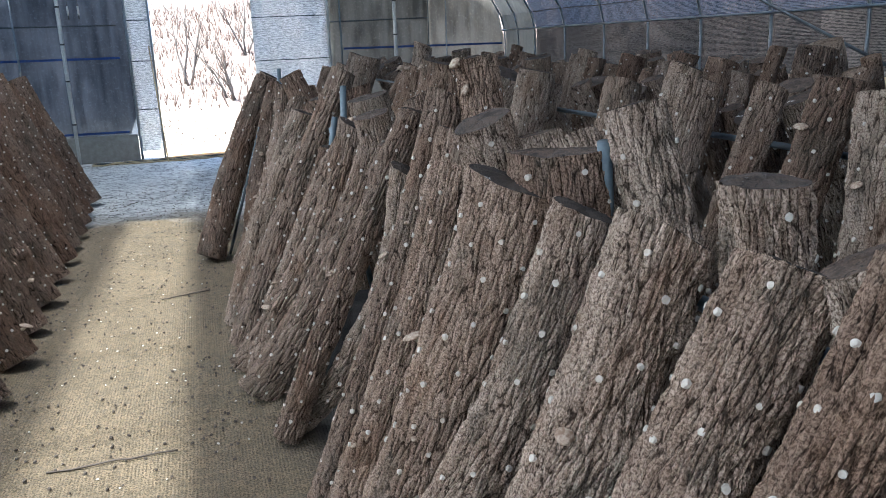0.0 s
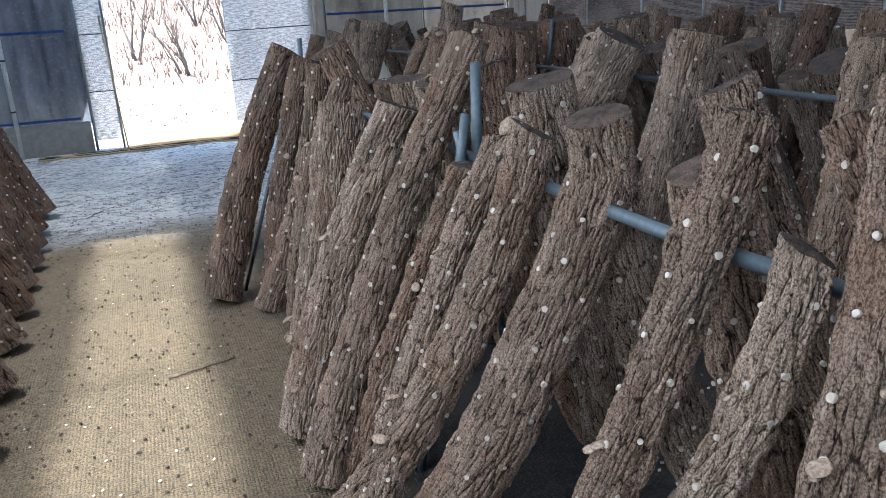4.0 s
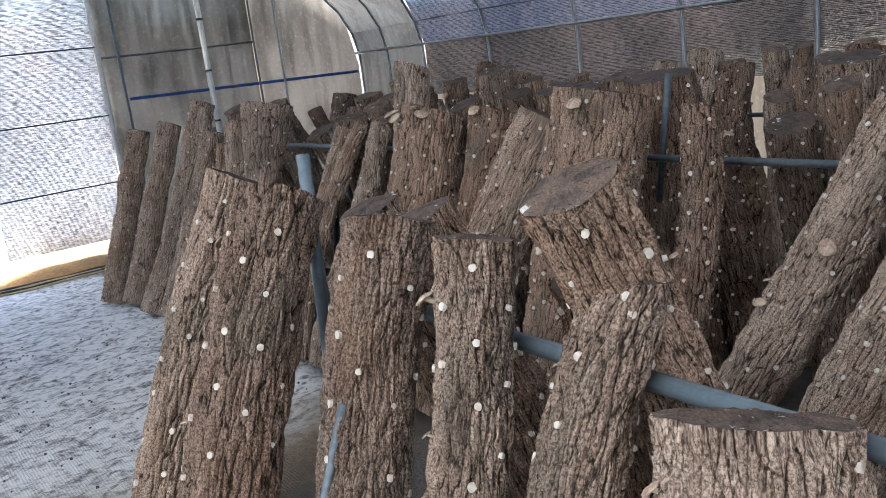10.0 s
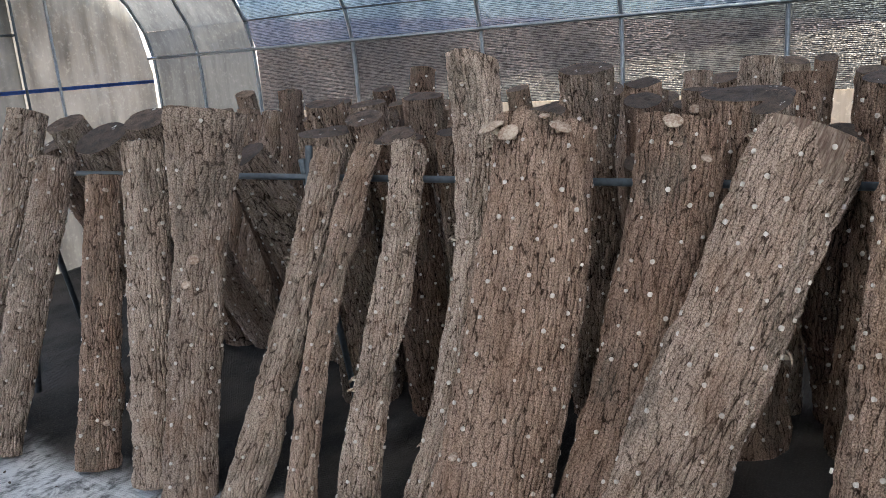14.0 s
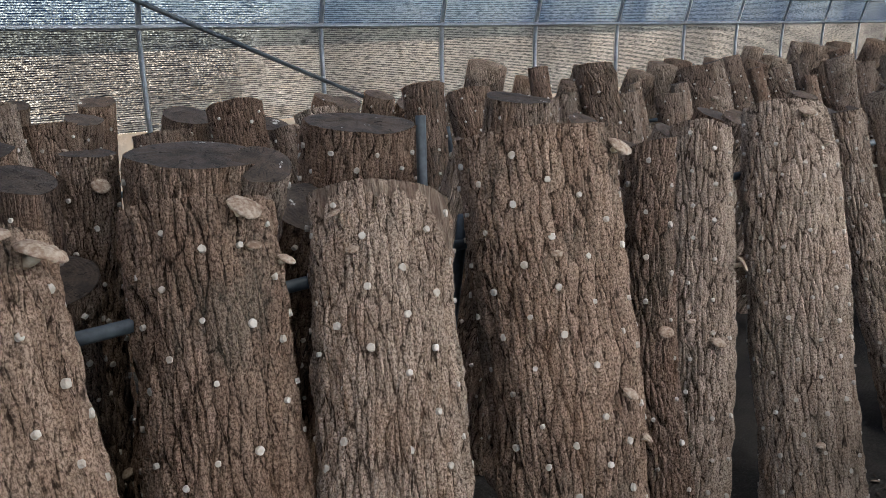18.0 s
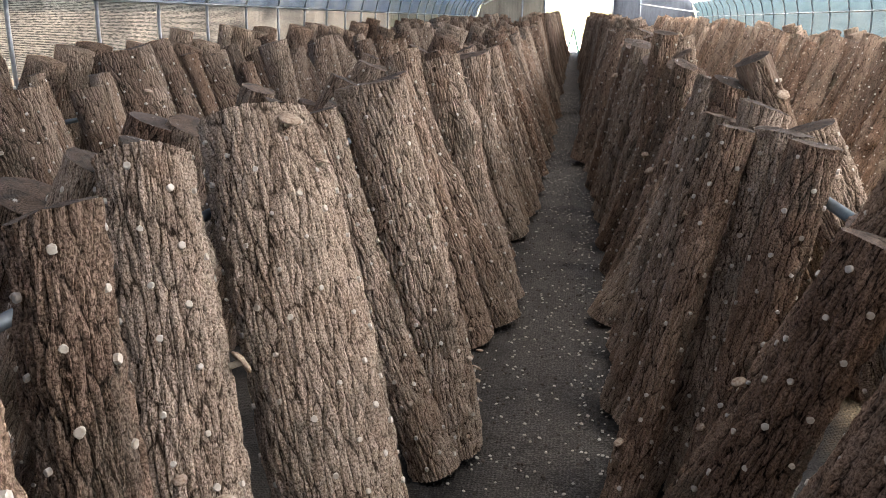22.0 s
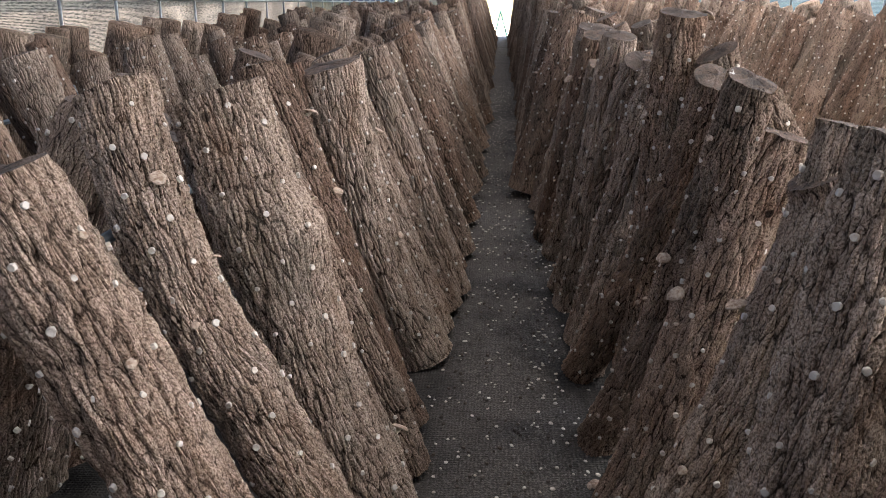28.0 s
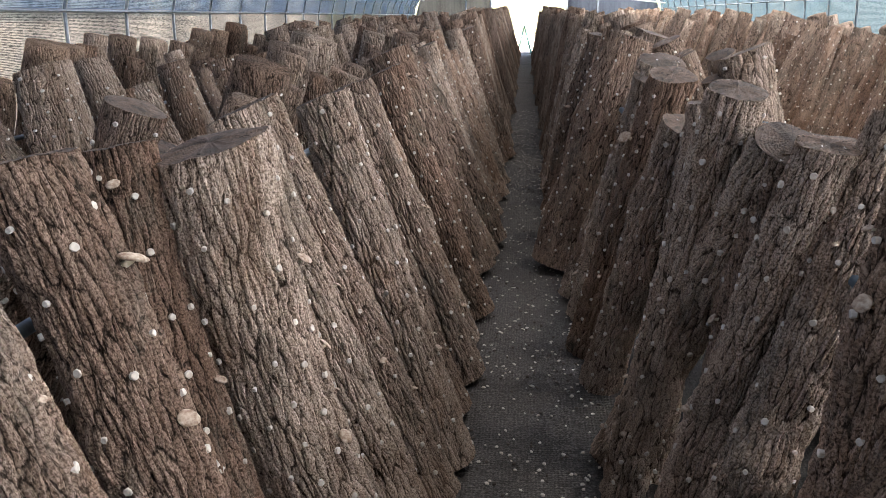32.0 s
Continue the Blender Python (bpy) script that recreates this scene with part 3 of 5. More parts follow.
def arch_top(x):
    a = abs(x - MID)
    for (a0, z0), (a1, z1) in zip(PROFILE[3:], PROFILE[4:]):
        if a1 <= a <= a0:
            return z0 + (z1 - z0) * (a0 - a) / max(a0 - a1, 1e-6)
    return 1.40


def gable(name, x0, x1, z0, y, material, label, n=14):
    """A sheet whose top follows the arch."""
    verts, uv = [], []
    for i in range(n + 1):
        x = x0 + (x1 - x0) * i / n
        for j in range(9):
            z = z0 + (arch_top(x) + 0.045 - z0) * j / 8
            verts.append((x, y + 0.012 * noise.noise(Vector((x * 3, z * 2, y))), z))
            uv.append((x, z))
    faces = [(i * 9 + j, (i + 1) * 9 + j, (i + 1) * 9 + j + 1, i * 9 + j + 1) for i in range(n) for j in range(8)]
    ob = link(name, verts, faces, material, smooth=True, uvs=uv)
    sol = ob.modifiers.new("thickness", "SOLIDIFY")
    sol.thickness = 0.004
    return tagged(ob, label, "sheet", kind="structure")


gable("wall_north_1", -2.85, -0.86, 0.24, Y_NEAR, PANEL_DARK, "dark dusty film over the end wall frame")
gable("wall_north_2", 1.98, 3.56, -0.10, Y_NEAR, PANEL, "mottled grey sheet over the end wall frame")
gable("wall_north_3", 3.55, 4.85, -0.10, Y_NEAR + 0.012, PANEL_TAN, "pale weathered sheet over the end wall frame")
gable("wall_north_top", -0.85, 1.97, 2.45, Y_NEAR, PANEL, "mottled grey sheet above the doorway")
panel("door_net_strip", -0.86, -0.555, 0.02, 2.45, Y_NEAR - 0.02, NET_DOOR, "silver net strip beside the doorway", 4, 14)
curtain = panel("door_curtain", 0.865, 1.96, 0.10, 2.45, Y_NEAR - 0.05, NET_DOOR, "silver net door curtain hanging beside the open doorway", 10, 18, 0.04)
for k, z in enumerate((0.62, 1.24, 1.86)):
    tagged(pipe("curtain_cord", [(0.86, Y_NEAR - 0.075, z), (1.4, Y_NEAR - 0.08, z + 0.008), (1.97, Y_NEAR - 0.075, z + 0.012)], 0.006, CORD), "dark cord across the net curtain", "cord", "curtain cords")
for z in (0.62, 1.30, 1.86):
    tagged(pipe("strip_cord", [(-0.87, Y_NEAR - 0.04, z), (-0.55, Y_NEAR - 0.04, z)], 0.006, CORD), "dark cord across the net strip", "cord", "curtain cords")
for x, r, m, lab in ((-0.87, 0.018, PIPE, "galvanised door post of the end wall"), (-0.555, 0.016, PIPE, "galvanised door post of the end wall"), (1.985, 0.026, WHITE, "white door post of the end wall"),
                     (2.17, 0.014, BLUE, "blue-grey wall post of the end wall"), (3.02, 0.028, WHITE, "white plastic downpipe of the end wall"), (-1.72, 0.026, WHITE, "white plastic downpipe of the end wall"),
                     (-2.3, 0.014, PIPE, "galvanised wall post of the end wall"), (3.56, 0.010, DULL, "thin grey wall post of the end wall"), (3.85, 0.012, PIPE, "thin galvanised wall post of the end wall")):
    post = pipe("end_wall_post", [(x, Y_NEAR - 0.05, -0.12), (x, Y_NEAR - 0.05, arch_top(x) - 0.03)], r, m)
    tagged(post, lab, "post", "end wall posts")
    if r > 0.024 and x != 1.985:
        for z in (0.45, 1.05, 1.55, 2.05):
            pipe("clamp", [(x, Y_NEAR - 0.05, z), (x, Y_NEAR - 0.05, z + 0.02)], r * 1.22, BLACK, post)
tagged(pipe("leaning_pole", [(-0.50, Y_NEAR - 0.55, -0.09), (-0.60, Y_NEAR - 0.04, 1.5)], 0.009, STRAW), "thin bamboo pole leaning on the door post", "pole")
tagged(pipe("door_lintel", [(-0.9, Y_NEAR - 0.06, 2.46), (2.0, Y_NEAR - 0.06, 2.46)], 0.02, PIPE), "galvanised pipe lintel over the doorway", "pipe")
for x0, x1, z in ((-2.85, -1.0, 0.30), (-2.85, -1.0, 1.34), (2.2, 4.80, 1.36)):
    b = bmesh.new()
    box(b, (x0, Y_NEAR - 0.045, z), (x1, Y_NEAR - 0.037, z + 0.030), 0.003)
    tagged(part("blue_strap", b, STRAP), "blue strap stretched across the end wall sheet", "strap", "wall straps")
tagged(pipe("wall_rail", [(2.0, Y_NEAR - 0.04, 1.77), (3.56, Y_NEAR - 0.04, 1.80)], 0.010, DULL), "dull pipe rail behind the sheet", "pipe")
tagged(pipe("wall_rail", [(-2.8, Y_NEAR - 0.04, 1.80), (-1.0, Y_NEAR - 0.04, 1.80)], 0.010, DULL), "dull pipe rail behind the sheet", "pipe")
b = bmesh.new()
box(b, (-2.85, Y_NEAR - 0.06, -0.12), (-0.90, Y_NEAR + 0.06, 0.27), 0.012)
tagged(part("wall_footing", b, CONCRETE), "low pale board at the foot of the end wall", "footing", kind="structure")
for x in (-1.55, -1.42):
    h = empty("hanging_nozzle", x, Y_NEAR - 0.35, 1.95, "white misting nozzle hanging on a thin tube", "nozzle", "misting nozzles")
    pipe("tube", [(0, 0, 0.8), (0, 0, 0.1)], 0.003, BLACK, h)
    pipe("body", [(0, 0, 0.1), (0, 0, -0.02)], 0.012, WHITE, h)
    pipe("weight", [(0, 0, -0.02), (0, 0, -0.07)], 0.009, BLACK, h)

# soil bank and cloth edge at the doorway
def heap(name, cx, cy, rx, ry, h, material, label, seed):
    verts, faces = [], []
    n, m = 28, 8
    for j in range(m + 1):
        f = j / m
        for i in range(n):
            a = 2 * math.pi * i / n
            q = 1 + 0.28 * noise.noise(Vector((math.cos(a) * 1.5, math.sin(a) * 1.5, seed)))
            x, y = cx + rx * f * q * math.cos(a), cy + ry * f * q * math.sin(a)
            z = ground_z(y) - 0.02 + h * (1 - f * f) + 0.03 * h * noise.noise(Vector((x * 12, y * 12, seed))) + 0.10 * h * noise.noise(Vector((x * 4, y * 4, seed)))
            verts.append((x, y, z - (0.03 if j == m else 0)))
    for j in range(m):
        for i in range(n):
            a, b_ = j * n + i, j * n + (i + 1) % n
            faces.append((a, a + n, b_ + n, b_))
    return tagged(link(name, verts, faces, material, smooth=True), label, "soil heap", kind="stuff")


heap("soil_bank", 1.35, 12.45, 0.95, 0.50, 0.12, SOIL, "low bank of orange soil under the door curtain", 3.0)
heap("soil_bank", 0.15, 12.25, 1.05, 0.42, 0.05, SOIL, "trodden orange soil on the threshold", 4.0)
heap("straw_patch", -0.3, 12.95, 0.9, 0.35, 0.05, STRAW, "trampled straw at the doorway", 6.0)
rnd = random.Random(5)
for k in range(4):
    pts = [(-1.5 + 3.6 * i / 24, 11.74 + 0.06 * k + 0.06 * noise.noise(Vector((i * 0.4, k * 3.1, 1))), ground_z(12) + 0.020 + 0.015 * noise.noise(Vector((i * 0.7, k, 4)))) for i in range(25)]
    tagged(pipe("cloth_hem", pts, 0.008 + 0.006 * rnd.random(), CORD if k % 2 else STRAW, sides=6), "rucked hem of the ground cloth at the doorway", "cloth")

# ---- far end wall ----
gable("wall_south_1", 2.40, 4.85, -0.10, Y_FAR, PANEL, "grey sheet over the far end wall")
gable("wall_south_2", -2.85, 0.02, -0.10, Y_FAR, PANEL_DARK, "blue-grey sheet over the far end wall")
gable("wall_south_top", 0.03, 2.39, 2.56, Y_FAR, PANEL_TAN, "pale sheet above the far doorway")
for x in (0.02, 2.40, 3.2, -0.92):
    tagged(pipe("far_wall_post", [(x, Y_FAR + 0.05, 0.2), (x, Y_FAR + 0.05, arch_top(x))], 0.03, PIPE), "steel post of the far end wall", "post", "far wall posts")
tagged(pipe("far_beam", [(-0.92, Y_FAR + 0.06, 2.76), (3.2, Y_FAR + 0.06, 2.74)], 0.03, DULL), "dark beam across the far end wall", "beam")
tagged(pipe("far_brace", [(3.2, Y_FAR + 0.1, 2.7), (4.55, Y_FAR + 0.3, 2.0)], 0.025, WHITE), "white brace at the far corner", "brace")
tagged(pipe("far_brace", [(-0.92, Y_FAR + 0.1, 2.0), (-2.5, Y_FAR + 3.0, 1.7)], 0.02, WHITE), "white brace at the far corner", "brace")

stand_far = empty("folding_stand", 1.35, -22.0, ground_z(-22.0), "small teal metal folding stand beside the far doorway", "stand")
for a, b_ in (((-0.22, -0.15, 0), (0, 0, 0.82)), ((0.22, -0.15, 0), (0, 0, 0.82)), ((-0.20, 0.25, 0), (0, 0.02, 0.82)), ((0.20, 0.25, 0), (0, 0.02, 0.82))):
    pipe("leg", [a, b_], 0.018, TEAL, stand_far, sides=6)
pipe("crossbar", [(-0.15, -0.09, 0.30), (0.15, -0.09, 0.30)], 0.014, TEAL, stand_far, sides=6)
tagged(pipe("leaning_pole", [(2.1, -22.2, 0.25), (1.45, -22.6, 1.35)], 0.02, WHITE), "white pole leaning at the far doorway", "pole")

# ---- misting lines and hanging nozzles ----
for x, z in ((3.2, 2.77), (-0.93, 2.77)):
    tagged(pipe("misting_pipe", [(x, y, z) for y in np.linspace(Y_FAR + 0.2, 11.5, 40)], 0.022, PIPE, sides=8), "grey misting pipe under the roof", "pipe", "misting pipes")


def nozzle(x, y, z, drop):
    h = empty("misting_nozzle", x, y, z, "white cup-shaped misting nozzle hanging from the pipe", "nozzle", "cup nozzles")
    pipe("stem", [(0, 0, 0), (0, 0, -drop)], 0.005, BLACK, h, sides=6)
    v, f = tube_data([(0, 0, -drop), (0, 0, -drop - 0.03), (0, 0, -drop - 0.10), (0, 0, -drop - 0.12)], 0.04, 10, radii=[0.016, 0.04, 0.046, 0.03])
    link("cup", v, f, WHITE, h, smooth=True)
    return h


first = nozzle(3.2, 6.0, 2.75, 0.06)
for k in range(1, 19):
    copy_thing(first, pose(3.2, 6.0 - 1.5 * k, 2.75))
for k in range(19):
    copy_thing(first, pose(-0.93, 6.0 - 1.5 * k, 2.75))


def drop_line(x, y, z):
    h = empty("hanging_nozzle", x, y, z, "thin black tube with a nozzle hanging from the shoulder", "nozzle", "hanging nozzles")
    pipe("tube", [(0, 0, 0), (0.01, 0, -0.12), (0, 0, -0.25)], 0.004, BLACK, h, sides=6)
    pipe("weight", [(0, 0, -0.25), (0, 0, -0.28), (0.0, 0, -0.31)], 0.012, BLACK, h, sides=8)
    return h


first = drop_line(4.0, 8.6, 2.49)
for k in range(1, 18):
    copy_thing(first, pose(4.0, 8.6 - 1.35 * k, 2.49))


# ---- oak logs ----
def smooth_noise(u, v, ku, kv, rng):
    """Periodic value noise round the trunk."""
    g = rng.random((kv + 3, ku))
    a, b_ = u * ku, v * kv
    i, j = np.floor(a).astype(int), np.floor(b_).astype(int)
    fa, fb = a - i, b_ - j
    fa, fb = fa * fa * (3 - 2 * fa), fb * fb * (3 - 2 * fb)
    g00, g10 = g[j, i % ku], g[j, (i + 1) % ku]
    g01, g11 = g[j + 1, i % ku], g[j + 1, (i + 1) % ku]
    return (g00 * (1 - fa) + g10 * fa) * (1 - fb) + (g01 * (1 - fa) + g11 * fa) * fb - 0.5


def ridges(u, v, around, length, q):
    """Height of the bark's broad ridges and hollows, -0.5 to 0.5, on a grid that closes round the trunk."""
    def layer(cell_u, cell_v):
        return smooth_noise(u, v, max(6, int(around / cell_u)), max(5, int(length / cell_v)), q)

    return 0.85 * layer(0.016, 0.085) + 0.70 * layer(0.034, 0.15) + 0.40 * layer(0.012, 0.035)


class Trunk:
    """Shape of one log: a function of the turn u and the share v of its length."""
    def __init__(self, length, r0, r1, seed, bend=(0, 0), flare=0.0, knots=1, s_bend=0.0):
        self.length, self.r0, self.r1, self.bend, self.flare, self.s_bend = length, r0, r1, bend, flare, s_bend
        self.rng = np.random.default_rng(seed)
        self.seed = seed
        q = self.rng
        self.knots = [(q.random(), 0.12 + 0.8 * q.random(), 0.10 + 0.08 * q.random(), 0.10 + 0.16 * q.random()) for _ in range(knots)]
        self.lump_seed = int(q.integers(1 << 30))

    def axis(self, v):
        k = 4 * v * (1 - v)
        s = np.sin(2 * np.pi * v) * self.s_bend
        return self.bend[0] * k + s, self.bend[1] * k

    def radius(self, u, v):
        r = self.r0 + (self.r1 - self.r0) * v
        r = r * (1 + self.flare * np.clip((v - 0.62) / 0.38, 0, 1) ** 1.5)
        r = r * (1 + 0.07 * np.exp(-v * 9))
        q = np.random.default_rng(self.lump_seed)
        r = r * (1 + 0.16 * smooth_noise(u, v, 4, 5, q) + 0.07 * smooth_noise(u, v, 9, 14, q))
        for ku, kv, amp, size in self.knots:
            du = (u - ku + 0.5) % 1.0 - 0.5
            d = np.hypot(du * 2 * np.pi * 0.08, (v - kv) * self.length) / (0.35 * size)
            r = r * (1 + amp * 1.8 * np.exp(-d * d))
        return r

    def mesh(self, nu, nv, depth):
        u, v = np.meshgrid(np.arange(nu) / nu, np.linspace(0, 1, nv + 1))
        r = self.radius(u, v)
        rm = (self.r0 + self.r1) / 2
        q = np.random.default_rng(self.seed + 17)
        crest = ridges(u, v, 2 * math.pi * rm, self.length, q)
        ends = np.clip(np.minimum(v, 1 - v) * 60, 0.25, 1)
        r = r + crest * depth * ends
        ax, ay = self.axis(v)
        a = 2 * np.pi * u
        x, y, z = ax + r * np.cos(a), ay + r * np.sin(a), v * self.length
        rim = 0.007 * smooth_noise(u, v, 6, 2, q) + 0.004 * smooth_noise(u, v, 17, 2, q) + 0.008 * q.uniform(-1, 1) * np.cos(a)
        z = z + rim * np.where(v >= 1, 1.0, 0.0)
        co = np.stack([x, y, z], axis=-1).reshape(-1, 3)
        i = np.arange(nu)
        j = np.arange(nv)[:, None]
        q0 = j * nu + i
        q1 = j * nu + (i + 1) % nu
        faces = np.stack([q0, q1, q1 + nu, q0 + nu], axis=-1).reshape(-1, 4)
        me = quads("bark", co, faces, BARK)
        # the bark's own measure: metres round the trunk, joined at the back, and metres along it
        a0 = ((i + nu // 2) % nu) / nu * 2 * np.pi * rm + 0 * j
        w = 2 * np.pi * rm / nu
        z0 = j / nv * self.length + 0 * i
        h = self.length / nv
        uv = np.stack([a0, z0, a0 + w, z0, a0 + w, z0 + h, a0, z0 + h], axis=-1)
        me.uv_layers.new(name="round").data.foreach_set("uv", uv.astype(np.float32).ravel())
        self.top_ring, self.foot_ring = co[-nu:], co[:nu]
        return me

    def cut(self, ring, up, seed):
        """The sawn face that closes one end."""
        n = len(ring)
        c = ring.mean(axis=0)
        q = np.random.default_rng(seed)
        verts = [tuple(c + np.array([0, 0, 0.004 * up]))]
        for k in (0.3, 0.55, 0.8, 0.985):
            for i in range(n):
                p = c + (ring[i] - c) * k
                p = p + np.array([0, 0, up * (0.006 * (1 - k) + 0.006 * (q.random() - 0.5) * (k < 0.9))])
                verts.append(tuple(p))
        faces = []
        for i in range(n):
            faces.append((0, 1 + i, 1 + (i + 1) % n) if up > 0 else (0, 1 + (i + 1) % n, 1 + i))
            for k in range(3):
                a, b_ = 1 + k * n + i, 1 + k * n + (i + 1) % n
                faces.append((a, a + n, b_ + n, b_) if up > 0 else (a, b_, b_ + n, a + n))
        me = bpy.data.meshes.new("cut_end")
        me.from_pydata(verts, [], faces)
        me.materials.append(CUT)
        me.shade_smooth()
        return me

    def surface(self, u, v, depth=0.0):
        uu, vv = np.array([u]), np.array([v])
        r = float(self.radius(uu, vv)[0]) + depth
        ax, ay = self.axis(v)
        a = 2 * math.pi * u
        return Vector((ax + r * math.cos(a), ay + r * math.sin(a), v * self.length)), Vector((math.cos(a), math.sin(a), 0))

    def plug_places(self, depth, pitch_u=0.062, pitch_v=0.105, size=0.0062):
        """Where the foam caps sit in the drilled inoculation holes: place, two tangents, normal, size, turn."""
        q = random.Random(self.seed)
        rm = (self.r0 + self.r1) / 2
        cols = max(5, round(2 * math.pi * rm / pitch_u))
        rows = int(self.length / pitch_v)
        out = []
        for i in range(cols):
            for j in range(rows):
                if q.random() < 0.14:
                    continue
                v = (j + 0.35 + 0.5 * (i % 2) + q.uniform(-0.14, 0.14)) / (rows + 0.3)
                if not 0.03 < v < 0.97:
                    continue
                u = (i + q.uniform(-0.13, 0.13)) / cols
                p, nrm = self.surface(u, v, depth * 0.42)
                side = nrm.cross(Vector((0, 0, 1)))
                up = side.cross(nrm)
                nrm = (nrm + side * q.uniform(-0.2, 0.2) + up * q.uniform(-0.2, 0.2)).normalized()
                out.append((p, side, up, nrm, size * q.uniform(0.75, 1.2), u % 1.0))
        return out


def plug_mesh(places, sides=7):
    """White foam caps, domed a little, as one mesh."""
    q = random.Random(len(places))
    verts, faces = [], []
    for p, side, up, nrm, s, _ in places:
        b0 = len(verts)
        for h, k in ((-0.006, 1.0), (0.0005, 1.0), (0.0014, 0.8)):
            for m in range(sides):
                a = 2 * math.pi * m / sides
                w = s * k * (1 + 0.1 * q.uniform(-1, 1))
                verts.append(tuple(p + nrm * h + side * math.cos(a) * w + up * math.sin(a) * w))
        for ring in (0, 1):
            for m in range(sides):
                a, b_ = b0 + ring * sides + m, b0 + ring * sides + (m + 1) % sides
                faces.append((a, b_, b_ + sides, a + sides))
        faces.append(tuple(b0 + 2 * sides + m for m in range(sides)))
    me = bpy.data.meshes.new("plug_speckle")
    me.from_pydata(verts, [], faces)
    me.materials.append(PLUG)
    return me


ONE_PLUG = [plug_mesh([(Vector((0, 0, 0)), Vector((1, 0, 0)), Vector((0, 1, 0)), Vector((0, 0, 1)), 0.0062, k)], 8 + k) for k in range(3)]


def set_plugs(log, places, near):
    """Plugs on the aisle side of the nearest logs are parts of their own, the rest one speckle."""
    rest = []
    for k, (p, side, up, nrm, s, u) in enumerate(places):
        if near and min(u, 1 - u) < 0.25:
            m = nrm.to_track_quat("Z", "Y").to_matrix().to_4x4() @ Matrix.Diagonal((s / 0.0062, s / 0.0062, 1, 1))
            m.translation = p
            place("plug", ONE_PLUG[k % 3], log, matrix=m)
        else:
            rest.append((p, side, up, nrm, s, u))
    if rest:
        tagged(place("plug_speckle", plug_mesh(rest), log, "white foam inoculation plugs"), kind="stuff")


def quads(name, co, faces, material):
    me = bpy.data.meshes.new(name)
    n, m = len(co), len(faces)
    me.vertices.add(n)
    me.vertices.foreach_set("co", co.astype(np.float32).ravel())
    me.loops.add(m * 4)
    me.loops.foreach_set("vertex_index", faces.astype(np.int32).ravel())
    me.polygons.add(m)
    me.polygons.foreach_set("loop_start", np.arange(0, m * 4, 4, dtype=np.int32))
    me.update(calc_edges=True)
    me.materials.append(material)
    me.shade_smooth()
    return me


def lean_matrix(foot, top, front):
    z = (Vector(top) - Vector(foot)).normalized()
    x = (Vector(front) - z * z.dot(Vector(front))).normalized()
    y = z.cross(x)
    m = Matrix((x, y, z)).transposed().to_4x4()
    m.translation = foot
    return m


def cap_data(size, seed):
    """A mushroom cap: domed above, hollow with a rolled rim below."""
    q = random.Random(seed)
    verts, faces = [], []
    n = 14
    prof = [(0.0, 0.27), (0.35, 0.27), (0.68, 0.21), (0.92, 0.07), (1.0, -0.06), (0.93, -0.16), (0.70, -0.08), (0.30, -0.02)]
    wob = [1 + 0.13 * q.uniform(-1, 1) for _ in range(n)]
    for r, z in prof[1:]:
        for i in range(n):
            a = 2 * math.pi * i / n
            w = (wob[i] + wob[(i + 1) % n]) / 2
            verts.append((size * r * w * math.cos(a), size * r * w * math.sin(a), size * (z + 0.05 * q.uniform(-1, 1))))
    for j in range(len(prof) - 2):
        for i in range(n):
            a, b_ = j * n + i, j * n + (i + 1) % n
            faces.append((a, a + n, b_ + n, b_))
    verts.append((0, 0, size * 0.27))
    faces += [(len(verts) - 1, i, (i + 1) % n) for i in range(n)]
    k = (len(prof) - 2) * n
    faces.append(tuple(k + n - 1 - i for i in range(n)))
    return verts, faces


def mushroom(log, trunk, u, v, size, label="", droop=1.5):
    """A cap held out from the bark on a short bent stem, facing up along the log."""
    p, nrm = trunk.surface(u, v, 0.0)
    seed = int(u * 1000) + int(v * 977) + trunk.seed
    q = random.Random(seed)
    way = (nrm + Vector((q.uniform(-0.3, 0.3), q.uniform(-0.3, 0.3), droop * q.uniform(0.4, 1.0)))).normalized()
    m = way.to_track_quat("Z", "Y").to_matrix().to_4x4()
    m.translation = p + nrm * size * 0.72 + way * size * 0.22
    verts, faces = cap_data(size, seed)
    cap = link("mushroom", verts, faces, CAP, None, label or "", smooth=True)
    cap.parent = log
    cap.matrix_local = m
    root = m.inverted() @ (p - nrm * 0.004)
    tv, tf = tube_data([root, root * 0.5 - Vector((0, 0, size * 0.16)), Vector((0, 0, size * 0.04))], size * 0.28, 8, radii=[size * 0.30, size * 0.24, size * 0.28])
    link("stem", tv, tf, GILL, cap, smooth=True)
    return cap


COUNT = [0]


def near_path(x, y):
    """The stretches of the rows that border the two aisles."""
    return (0.3 < y < 6.4 and x < 0.6 and x > -0.3) or (-0.6 < y < 8.6 and 0.8 < x < 1.8)


STATES = ("grey-brown oak log with deeply furrowed bark", "weathered oak log with white inoculation plugs", "dark furrowed oak log with white plugs", "brown oak log with peeling worn bark")


